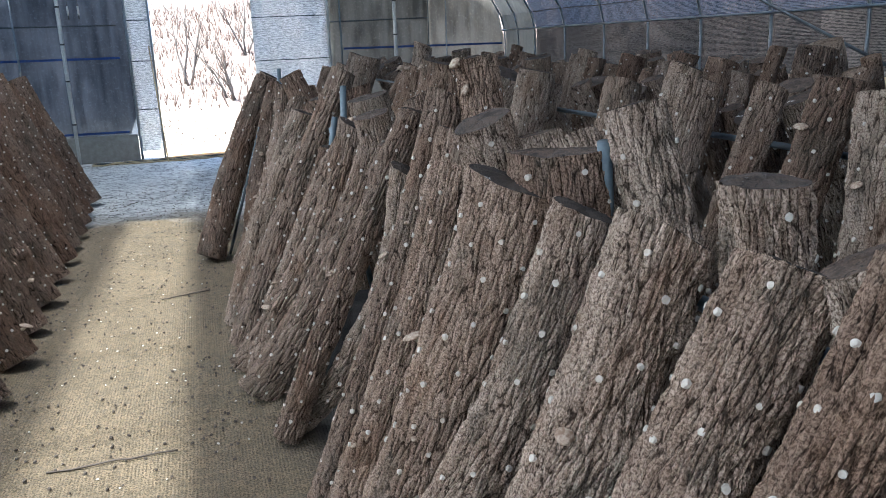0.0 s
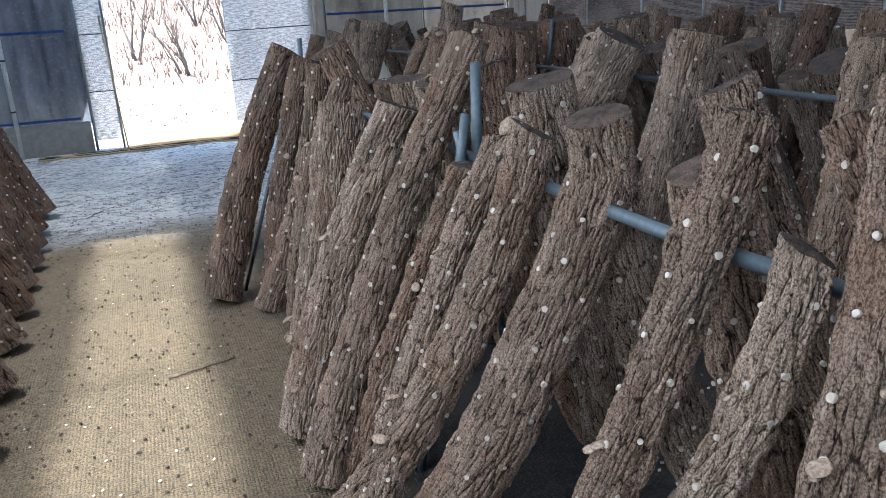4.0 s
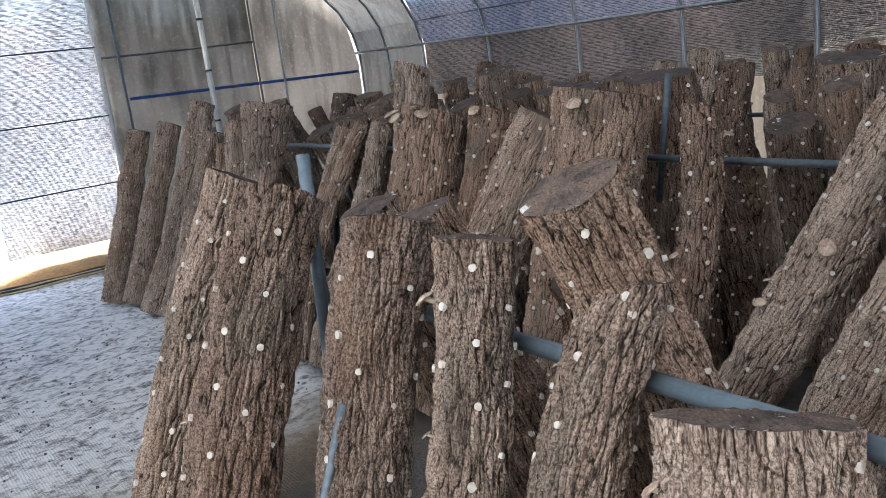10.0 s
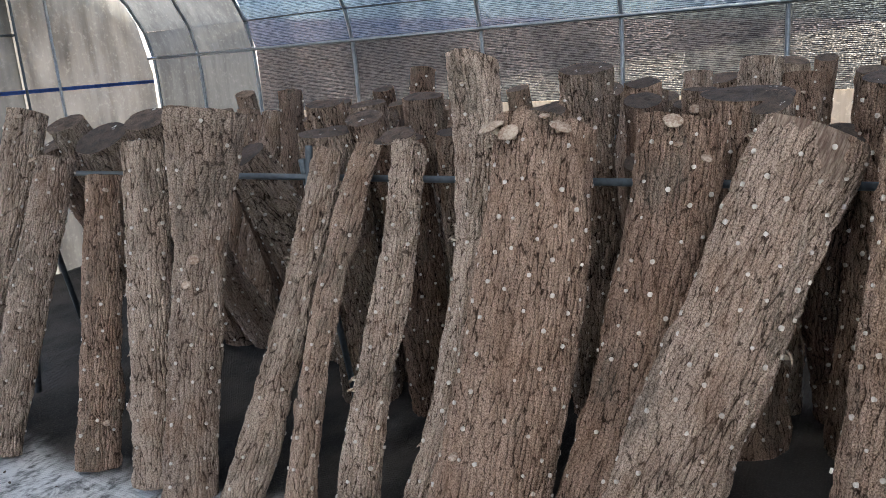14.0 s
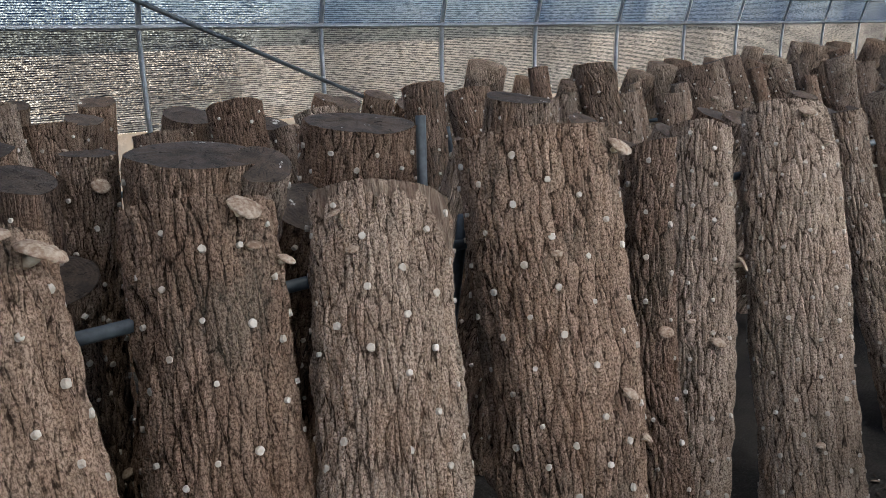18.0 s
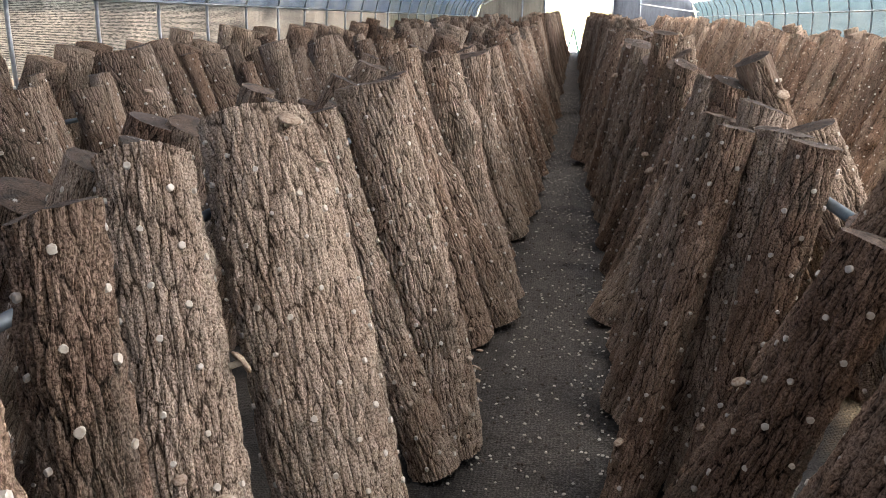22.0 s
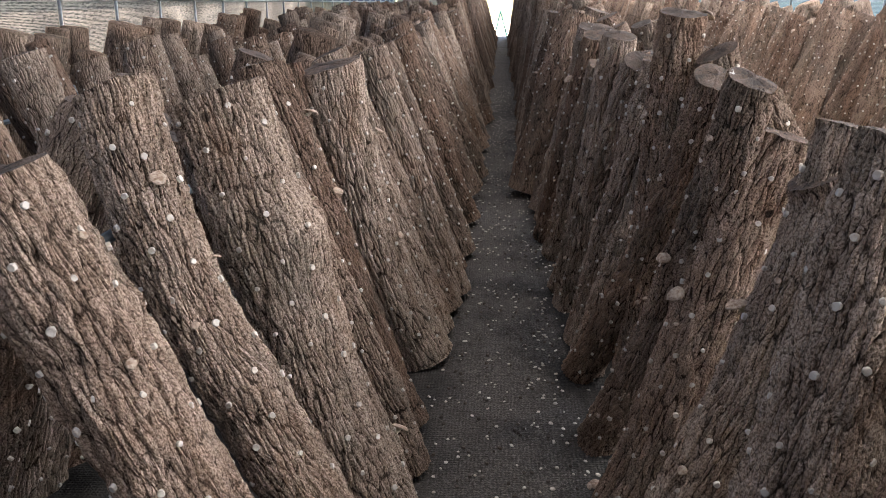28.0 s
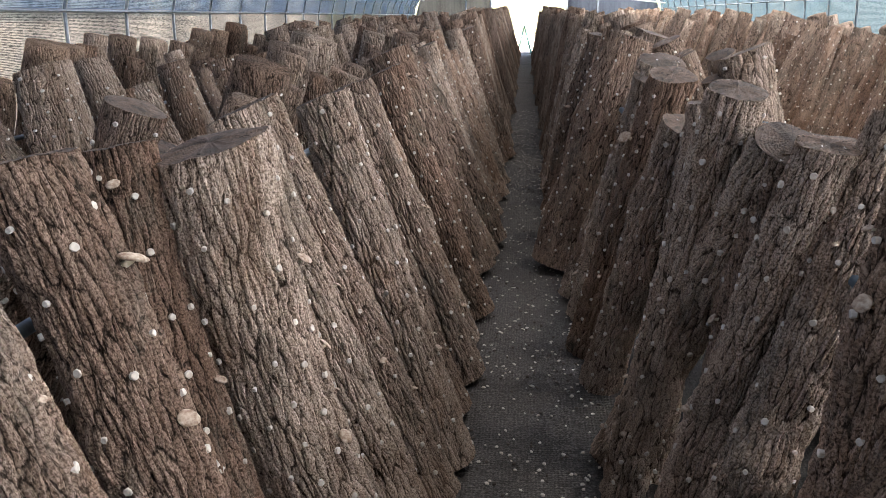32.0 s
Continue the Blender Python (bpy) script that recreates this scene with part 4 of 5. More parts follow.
def grow(foot_x, foot_y, top_x, top_y, top_z, r, fine=True, taper=0.92, bend=(0, 0), flare=0.0, knots=None, s_bend=0.0, caps=(), note="", group="shiitake logs", seed=None, tone=None, bare=0.0):
    """One oak log standing on its sawn foot and leaning on the rail. caps: (turn, share, size) of its mushrooms."""
    COUNT[0] += 1
    seed = COUNT[0] if seed is None else seed
    q = random.Random(seed * 13 + 1)
    front = (-1, 0, 0) if top_x >= foot_x else (1, 0, 0)
    run = math.hypot(top_x - foot_x, top_y - foot_y)
    gz = ground_z(foot_y)
    tilt = math.atan2(run, top_z - gz)
    foot = Vector((foot_x, foot_y, gz + r * math.sin(tilt) * 0.75))
    top = Vector((top_x, top_y, top_z))
    if top_x > foot_x:
        top -= (top - foot).normalized() * r * 0.3  # the given point is the high edge of the sawn end
    length = (top - foot).length
    knots = q.choice((0, 1, 1, 2)) if knots is None else knots
    tr = Trunk(length, r / ((1 + taper) / 2), r * taper / ((1 + taper) / 2), seed, bend, flare, knots, s_bend)
    depth = 0.0098 * (0.75 + 2.2 * r)
    log = new("oak_log")
    log.empty_display_size = 0.1
    log.matrix_world = lean_matrix(foot, top, front)
    lean = "leaning on a rail" if tilt > 0.2 else "standing upright"
    words = note or STATES[seed % 4]
    tagged(log, words + (", " + lean if len(words.split()) < 9 else ""), "log", group)
    nu, nv = (150, 86) if near_path(foot_x, foot_y) else (88, 66)
    nu = int(nu * min(1.5, max(0.72, r / 0.082)))
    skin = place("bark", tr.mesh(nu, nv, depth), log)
    skin.color = ((0.15 + 0.75 * q.random()) if tone is None else tone, q.random() - 8 * max(0.0, r - 0.09), bare * length, 1)
    place("cut_end", tr.cut(tr.top_ring[::2], 1, seed), log, "sawn end grain, grey and cracked")
    place("cut_end", tr.cut(tr.foot_ring[::4], -1, seed + 1), log)
    set_plugs(log, tr.plug_places(depth), near_path(foot_x, foot_y))
    for k, (u, v, s) in enumerate(caps):
        mushroom(log, tr, u, v, s, "pale cracked mushroom cap" if s > 0.025 else "")
    for k in range(q.choice((1, 2, 3, 4, 5)) if fine else q.choice((0, 0, 1, 2))):
        mushroom(log, tr, q.uniform(-0.22, 0.22) % 1.0, q.uniform(0.05, 0.95), q.choice((0.007, 0.008, 0.009, 0.011, 0.013, 0.017)))
    return log


HERO_FEET = []


def oak(x, y, tx, ty, tz, r, **more):
    HERO_FEET.append((x, y, r))
    return grow(x, y, tx, ty, tz, r, **more)


# first row, side of the first aisle
oak(-0.03, 5.54, 0.50, 5.88, 1.23, 0.090, bend=(0.04, -0.01), tone=1.0, note="dark reddish-brown oak log with tight bark", caps=[(0.95, 0.12, 0.022), (0.85, 0.93, 0.020)], knots=0)
oak(0.25, 5.50, 0.55, 5.57, 1.20, 0.082, bend=(0.03, -0.01), caps=[(0.2, 0.6, 0.016)])
oak(0.17, 5.32, 0.56, 5.36, 1.18, 0.066, bend=(-0.06, 0), caps=[(0.1, 0.55, 0.015)])
oak(0.28, 5.06, 0.63, 5.12, 1.13, 0.062, bend=(0.05, -0.04), knots=2, note="crooked oak log with a knobbed side")
oak(0.29, 4.70, 0.55, 4.89, 1.04, 0.113, taper=0.98, caps=[(0.93, 0.09, 0.028), (0.05, 0.03, 0.02), (0.98, 0.03, 0.018)], note="stout pale oak log with a chipped top")
oak(0.11, 4.28, 0.61, 4.23, 1.07, 0.050, bend=(0.023, -0.037))
oak(0.08, 4.01, 0.52, 3.99, 1.12, 0.077, bend=(0.024, -0.046), tone=0.25, taper=0.98, caps=[(0.72, 0.9, 0.018), (0.75, 0.86, 0.013)])
oak(0.08, 3.69, 0.68, 3.78, 1.32, 0.066, taper=0.84, bend=(0, -0.09), bare=0.92, note="long straight oak log with a patch of stripped bark", caps=[(0.85, 0.9, 0.022)])
oak(0.19, 3.66, 0.55, 3.53, 0.99, 0.048, bend=(-0.02, -0.08), caps=[(0.4, 0.7, 0.018), (0.15, 0.62, 0.014)], note="short thin oak log with a broken top")
oak(0.13, 3.32, 0.63, 3.46, 1.07, 0.049, bend=(0.03, -0.015))
oak(0.07, 3.43, 0.61, 3.24, 1.12, 0.061, bend=(-0.06, 0.04), knots=1, caps=[(0.92, 0.35, 0.024)])
oak(0.11, 3.10, 0.69, 3.03, 1.10, 0.082, bend=(-0.05, 0.03), knots=1)
oak(0.18, 2.66, 0.71, 2.63, 1.21, 0.049, bend=(0.028, 0.06), knots=2, note="crooked slim oak log with a stub of a branch")
oak(0.23, 2.75, 0.60, 2.38, 1.05, 0.046, bend=(-0.08, 0.06), knots=1)
oak(0.25, 2.18, 0.73, 2.33, 1.28, 0.062, bend=(-0.017, 0.036), note="oak log with an oval scar near its top")
oak(0.31, 2.06, 0.70, 2.05, 1.19, 0.082, bend=(-0.014, 0.014), taper=0.95, bare=0.93, note="stout oak log with reddish worn bark at its top")
oak(0.29, 1.68, 0.66, 1.57, 1.15, 0.116, bend=(-0.030, -0.012), tone=0.2, taper=0.93, caps=[(0.88, 0.60, 0.028), (0.86, 0.72, 0.016)], note="thick oak log with a ragged sawn top")
oak(0.17, 1.46, 0.71, 1.35, 1.11, 0.070, bend=(-0.037, 0.040), tone=0.2)
oak(0.20, 1.07, 0.74, 1.12, 1.12, 0.087, bend=(-0.025, 0.015), tone=0.15, taper=0.95)
oak(0.17, 0.81, 0.80, 0.89, 1.11, 0.084, bend=(-0.01, 0.0), tone=0.2, taper=0.95)
oak(0.17, 0.67, 0.85, 0.72, 1.13, 0.066, bend=(-0.02, 0.01))
oak(0.04, 6.26, 0.53, 6.14, 1.245, 0.070, tone=0.35, bend=(0, -0.02), caps=[(0.3, 0.97, 0.022)], note="stout grey oak log at the row's end")
oak(1.06, 5.52, 0.72, 5.74, 1.13, 0.088)
oak(1.08, 5.26, 0.74, 5.30, 1.06, 0.070)
oak(1.08, 5.86, 0.76, 5.98, 1.12, 0.075)
# first row, side of the second aisle
oak(1.05, 4.95, 0.57, 5.17, 1.25, 0.076, tone=0.26, note="oak log with loose split bark at its top", knots=2)
oak(0.88, 4.66, 0.67, 4.62, 1.13, 0.068, tone=0.44, taper=1.0)
oak(0.86, 4.49, 0.71, 4.47, 1.14, 0.078, tone=0.12, taper=1.0, caps=[(0.55, 0.8, 0.016)])
oak(1.08, 4.57, 0.84, 4.48, 1.15, 0.056, tone=0.31)
oak(1.03, 4.47, 0.79, 4.37, 0.90, 0.066, bend=(-0.027, 0.007), tone=0.49, knots=2, note="stout oak log with a forked knobbed top")
oak(1.00, 4.07, 0.68, 4.10, 1.17, 0.076, bend=(-0.039, 0.019), tone=0.18, taper=1.0, knots=0)
oak(1.05, 3.96, 0.78, 3.95, 1.12, 0.070, tone=0.36)
oak(0.99, 3.45, 0.70, 3.40, 1.20, 0.088, tone=0.24, taper=1.0, caps=[(0.5, 0.93, 0.032), (0.42, 0.88, 0.02)], note="stout oak log with pale sawn top and mushrooms")
oak(0.98, 2.67, 0.66, 2.68, 1.10, 0.082, tone=0.11, caps=[(0.05, 0.6, 0.024)], note="forked oak log split along its side")
oak(0.87, 2.06, 0.81, 2.28, 1.37, 0.066, tone=0.16, taper=1.0, caps=[(0.6, 0.93, 0.016), (0.55, 0.99, 0.02)], note="tall pale oak log with mushrooms at its top")
oak(1.00, 1.78, 0.62, 1.72, 1.24, 0.070, tone=0.34)
oak(0.82, 1.48, 0.74, 1.57, 1.18, 0.118, tone=0.53, taper=1.0, knots=0, note="very thick oak log with a broad split top")
oak(1.02, 1.12, 0.86, 1.45, 1.28, 0.066, tone=0.22, taper=1.0, note="dark oak log with a notched top")
oak(0.93, 0.98, 0.80, 0.97, 1.20, 0.069, tone=0.40)
oak(1.05, 0.08, 0.82, 0.46, 1.24, 0.080, tone=0.58, caps=[(0.02, 0.8, 0.026)])
oak(1.02, 0.40, 0.84, 0.80, 1.12, 0.075, tone=0.27)
oak(0.96, -0.27, 0.84, 0.17, 1.22, 0.075, tone=0.45)
oak(1.01, -0.79, 0.71, -0.30, 1.24, 0.085, tone=0.14)
oak(1.08, -0.55, 0.70, -0.60, 1.18, 0.060, tone=0.33)
oak(1.12, -1.05, 0.78, -1.10, 1.33, 0.145, tone=0.51, knots=0, note="very thick oak log with finely furrowed bark")
oak(1.02, 0.92, 0.80, 1.63, 1.19, 0.066, tone=0.20, note="oak log with a pale sawn foot in the aisle")
oak(1.02, 1.81, 0.75, 2.46, 1.21, 0.061, bend=(-0.016, 0.047), tone=0.38, knots=2, note="oak log with dark knots")
oak(1.02, 2.30, 0.75, 2.76, 1.23, 0.059, bend=(-0.024, 0.023), tone=0.57, knots=1, caps=[(0.05, 0.62, 0.02)])
oak(1.08, 3.08, 0.63, 3.01, 1.16, 0.076, bend=(-0.044, 0.013), tone=0.25, knots=2, note="oak log with a branch stub and pale foot", caps=[(0.95, 0.66, 0.024)])
oak(0.99, 3.55, 0.72, 3.77, 1.22, 0.075, bend=(-0.05, 0.015), tone=0.44, note="dark oak log leaning along the row")
oak(1.04, -0.30, 0.82, 0.14, 1.27, 0.072, tone=0.12)
oak(1.00, 1.52, 0.76, 1.72, 1.20, 0.061, tone=0.32, note="slim furrowed oak log")
# second row, side of the second aisle; tone 0.05 paints the door's light on the end logs
oak(1.23, 10.46, 1.67, 10.44, 1.18, 0.082, tone=0.05)
oak(1.33, 10.25, 1.82, 10.20, 1.21, 0.086, tone=0.05)
oak(1.32, 9.83, 1.90, 9.71, 1.34, 0.086, tone=0.05, bend=(-0.03, 0.0), caps=[(0.1, 0.97, 0.02)])
oak(1.37, 9.57, 1.87, 9.52, 1.14, 0.080, tone=0.05, caps=[(0.95, 0.97, 0.02)])
oak(1.46, 9.05, 1.78, 9.12, 1.08, 0.072, tone=0.05)
oak(1.47, 8.72, 1.72, 8.79, 1.22, 0.078, tone=0.05)
oak(1.45, 8.53, 1.80, 8.54, 1.31, 0.088, tone=0.05, flare=0.75, note="oak log flaring into a heart-shaped forked top", caps=[(0.1, 0.62, 0.02)])
oak(1.48, 8.31, 2.11, 8.24, 1.12, 0.064, tone=0.05, bend=(-0.03, 0.0))
oak(1.52, 8.08, 2.10, 8.06, 1.14, 0.046, tone=0.05, bend=(0.07, 0.0))
oak(1.52, 7.85, 2.12, 7.90, 1.14, 0.062, tone=0.05, bend=(0.02, 0.02), s_bend=0.02, caps=[(0.75, 0.55, 0.018), (0.8, 0.35, 0.016)])
oak(1.60, 7.66, 2.18, 7.66, 1.42, 0.070, tone=0.05, bend=(-0.03, 0.085), flare=0.34, knots=1, note="crooked oak log with a bulging knot and tall top", caps=[(0.8, 0.6, 0.016)])
oak(1.52, 7.39, 2.06, 7.34, 1.23, 0.168, bend=(-0.05, 0), tone=0.05, taper=0.93, knots=0, caps=[(0.90, 0.955, 0.042), (0.965, 0.94, 0.034), (0.09, 0.962, 0.034), (0.05, 0.985, 0.016)], note="thick straight oak log with three cracked mushrooms")
oak(1.65, 7.10, 2.09, 6.93, 1.22, 0.130, bend=(-0.06, 0.02), tone=0.45, taper=0.95, knots=0, caps=[(0.0, 0.975, 0.028), (0.02, 0.93, 0.014)], note="smooth-barked brown oak log")
oak(1.58, 6.97, 2.05, 6.58, 1.19, 0.140, bend=(0.04, 0), tone=0.1, taper=0.96, knots=0, bare=0.90, note="straight oak log with a stripped patch at its top", caps=[(0.30, 0.55, 0.026)])
oak(1.63, 6.36, 1.94, 6.24, 1.30, 0.156, tone=0.0, taper=1.08, flare=0.08, caps=[(0.03, 0.955, 0.026), (0.05, 0.5, 0.014)], note="very thick oak log with a brown scar")
oak(1.70, 5.90, 1.91, 5.85, 1.22, 0.062, bend=(-0.05, 0), tone=0.6, note="slim dark oak log", caps=[(0.93, 0.62, 0.020)])
oak(1.74, 5.85, 2.09, 5.32, 1.20, 0.092, bend=(0, 0.02), tone=0.25, caps=[(0.03, 0.68, 0.026), (0.9, 0.5, 0.022)])
oak(1.59, 5.42, 2.01, 4.97, 1.24, 0.140, bend=(0, 0), tone=0.0, taper=0.95, knots=0, caps=[(0.88, 0.955, 0.026)], note="thick oak log with a pale fawn front")
oak(1.66, 4.48, 2.05, 4.43, 1.18, 0.076, bend=(-0.02, 0.02), tone=0.1, caps=[(0.12, 0.1, 0.02)])
oak(1.63, 4.34, 1.91, 4.30, 1.27, 0.106, bend=(0.02, 0), tone=0.15, caps=[(0.07, 0.2, 0.02), (0.1, 0.1, 0.018)])
oak(1.68, 3.41, 2.03, 3.54, 1.23, 0.094, bend=(0, 0.02), tone=0.2, note="oak log with a patch of stripped bark", caps=[(0.1, 0.4, 0.02)])
oak(1.56, 3.20, 2.08, 3.04, 1.30, 0.082, bend=(-0.017, -0.038), tone=0.3, s_bend=0.02, knots=1)
oak(1.59, 2.91, 1.96, 2.81, 1.27, 0.113, bend=(-0.013, 0), tone=0.35, knots=2, caps=[(0.12, 0.25, 0.024)], note="stout oak log with a burl")
oak(1.66, 2.22, 2.06, 2.14, 1.28, 0.082, caps=[(0.0, 0.85, 0.024)])
oak(1.76, 2.00, 2.08, 1.86, 1.25, 0.084, bend=(-0.04, 0.03), note="forked oak log")
oak(1.64, 1.66, 1.92, 1.79, 1.26, 0.116, bend=(-0.05, 0), knots=1)
oak(1.60, 2.46, 2.02, 2.44, 1.24, 0.060)
oak(1.60, 1.43, 2.00, 1.44, 1.26, 0.070)
oak(1.58, 1.18, 2.04, 1.18, 1.26, 0.076)
oak(1.56, 0.98, 1.92, 0.92, 1.25, 0.086)
oak(1.58, 0.66, 1.98, 0.62, 1.22, 0.070)
oak(1.55, 0.38, 1.96, 0.36, 1.24, 0.082)
oak(1.57, 0.05, 2.00, 0.05, 1.20, 0.066)
oak(1.55, -0.28, 1.95, -0.30, 1.25, 0.085)
oak(1.59, -0.92, 2.03, -0.89, 1.32, 0.120)
# second row, far side, seen over the tops of the near side
oak(2.62, 7.40, 2.45, 7.36, 1.34, 0.100, note="stout oak log with a dark sawn top")
oak(2.67, 7.20, 2.50, 7.17, 1.28, 0.066)
oak(2.67, 7.02, 2.50, 6.98, 1.25, 0.060, caps=[(0.5, 0.96, 0.018)])
oak(2.53, 6.84, 2.36, 6.80, 1.24, 0.150, note="very thick oak log with flaking bark on its sawn top")
oak(2.57, 6.40, 2.40, 6.37, 1.27, 0.148, note="very thick dark oak log with white mould on its sawn top")
oak(2.62, 8.56, 2.45, 8.52, 1.26, 0.088)
oak(2.67, 8.36, 2.50, 8.33, 1.25, 0.080)
oak(2.67, 8.10, 2.50, 8.06, 1.27, 0.088)
oak(2.77, 7.88, 2.60, 7.86, 1.30, 0.072, caps=[(0.5, 0.95, 0.02)])
oak(2.42, 8.40, 2.25, 8.36, 1.16, 0.125, note="thick oak log with a flat dark sawn top")
oak(2.42, 8.06, 2.25, 8.03, 1.13, 0.100, note="oak log with a flat dark sawn top")
oak(2.47, 7.84, 2.30, 7.80, 1.15, 0.092, note="oak log with a flat dark sawn top")
oak(2.67, 5.72, 2.50, 5.68, 1.28, 0.108)
# third row, near side
oak(3.24, 6.96, 3.60, 6.94, 1.32, 0.094)
oak(3.24, 6.78, 3.60, 6.76, 1.25, 0.086)
oak(3.26, 6.41, 3.60, 6.39, 1.20, 0.110)
oak(3.24, 6.12, 3.60, 6.10, 1.28, 0.104)
oak(3.26, 7.44, 3.60, 7.42, 1.20, 0.066)
oak(3.26, 8.72, 3.60, 8.70, 1.37, 0.067)
oak(3.28, 8.48, 3.60, 8.46, 1.29, 0.066)
oak(3.26, 7.70, 3.60, 7.68, 1.19, 0.074)
oak(3.26, 4.90, 3.60, 4.88, 1.26, 0.112)
# row beyond the first aisle; tone 0.9 puts this row's shade into its bark colour
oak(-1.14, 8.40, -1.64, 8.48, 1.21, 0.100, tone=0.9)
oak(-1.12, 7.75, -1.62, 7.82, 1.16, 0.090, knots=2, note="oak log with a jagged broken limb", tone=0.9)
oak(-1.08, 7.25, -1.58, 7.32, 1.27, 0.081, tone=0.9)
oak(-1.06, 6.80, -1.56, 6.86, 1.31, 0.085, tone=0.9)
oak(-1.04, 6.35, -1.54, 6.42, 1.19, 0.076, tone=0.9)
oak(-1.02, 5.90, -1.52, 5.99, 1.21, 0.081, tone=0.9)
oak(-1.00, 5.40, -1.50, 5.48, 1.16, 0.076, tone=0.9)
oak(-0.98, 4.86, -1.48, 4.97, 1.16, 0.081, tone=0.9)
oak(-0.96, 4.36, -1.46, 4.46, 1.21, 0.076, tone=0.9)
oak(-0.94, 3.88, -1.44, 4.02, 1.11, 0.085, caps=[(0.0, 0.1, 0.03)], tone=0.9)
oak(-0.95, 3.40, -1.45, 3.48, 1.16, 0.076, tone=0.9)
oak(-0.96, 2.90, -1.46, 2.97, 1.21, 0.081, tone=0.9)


# ---- further logs ----
# twelve shapes, shared by the logs that stand behind and further off
PROTO = []
for k in range(12):
    q = random.Random(900 + k)
    tr = Trunk(1.2, 0.084, 0.076, 5000 + k, (q.uniform(-0.03, 0.03), q.uniform(-0.03, 0.03)), 0.25 if k == 5 else 0.0, k % 3)
    PROTO.append((tr, tr.mesh(44, 40, 0.0085), tr.cut(tr.top_ring[::2], 1, k), plug_mesh(tr.plug_places(0.0085), 6)))


def stand(x, y, tx, ty, tz, r, k, label_index, dark=False):
    """A further log from one of the shared shapes. dark: paint the row's shade into the bark tone."""
    tr, bark, cut, plug = PROTO[k % 12]
    front = (-1, 0, 0) if tx >= x else (1, 0, 0)
    foot = Vector((x, y, ground_z(y) + 0.012))
    top = Vector((tx, ty, tz))
    log = new("oak_log")
    log.empty_display_size = 0.1
    m = lean_matrix(foot, top, front)
    turn = Matrix.Rotation(k * 1.7, 4, "Z")
    log.matrix_world = m @ turn @ Matrix.Diagonal((r / 0.08, r / 0.08, (top - foot).length / 1.2, 1))
    tagged(log, STATES[label_index % 4] + ", in the stack", "log", "shiitake logs")
    shade = (label_index * 0.37) % 1.0
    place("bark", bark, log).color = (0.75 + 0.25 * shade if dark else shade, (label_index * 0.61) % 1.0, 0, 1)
    place("cut_end", cut, log, "sawn end grain, grey and cracked")
    tagged(place("plug_speckle", plug, log, "white foam inoculation plugs"), kind="stuff")
    q = random.Random(k * 31 + label_index)
    if q.random() < 0.35:
        mushroom(log, tr, q.random(), q.uniform(0.5, 0.97), q.uniform(0.012, 0.026))
    return log


def clear_of(x, y, r):
    return all(math.hypot(x - hx, y - hy) > (r + hr) * 0.80 for hx, hy, hr in HERO_FEET)


# sides of the rows: foot, lean, from, to, spacing, mean height of the tops
SIDES = [("1A", 0.10, 0.48, -2.6, 0.35, 0.19, 1.17), ("1B", 1.04, -0.30, -4.4, -0.3, 0.17, 1.20), ("2A", 1.58, 0.40, -4.4, -1.0, 0.17, 1.22),
         ("2B", 2.82, -0.50, 1.0, 10.2, 0.21, 1.12), ("3A", 3.25, 0.36, 4.6, 10.7, 0.20, 1.15), ("3B", 4.45, -0.34, 4.6, 10.9, 0.21, 1.15),
         ("0A", -1.00, -0.44, 0.0, 2.7, 0.27, 1.12), ("0B", -2.25, 0.42, 3.0, 8.3, 0.25, 1.08), ("3A on", 3.25, 0.36, -3.6, 4.5, 0.20, 1.19), ("0A on", -1.00, -0.40, -5.6, -0.1, 0.20, 1.25)]
rng = random.Random(77)
serial = 0
for side, fx, lean, y0, y1, gap, height in SIDES:
    y = y0
    while y < y1:
        r = rng.choice((0.055, 0.065, 0.075, 0.085, 0.095, 0.115))
        x = fx + rng.uniform(-0.07, 0.07)
        dl = lean + rng.uniform(-0.10, 0.10)
        tz = height + rng.uniform(-0.10, 0.13)
        ty = y + rng.uniform(-0.14, 0.14)
        pick = rng.randrange(1000)
        if clear_of(x, y, r):
            serial += 1
            # rows numbered 0 get the dark tone, standing in for their shade
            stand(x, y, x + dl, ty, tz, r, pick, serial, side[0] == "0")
        y += max(gap, 1.75 * r) * rng.uniform(0.85, 1.2)


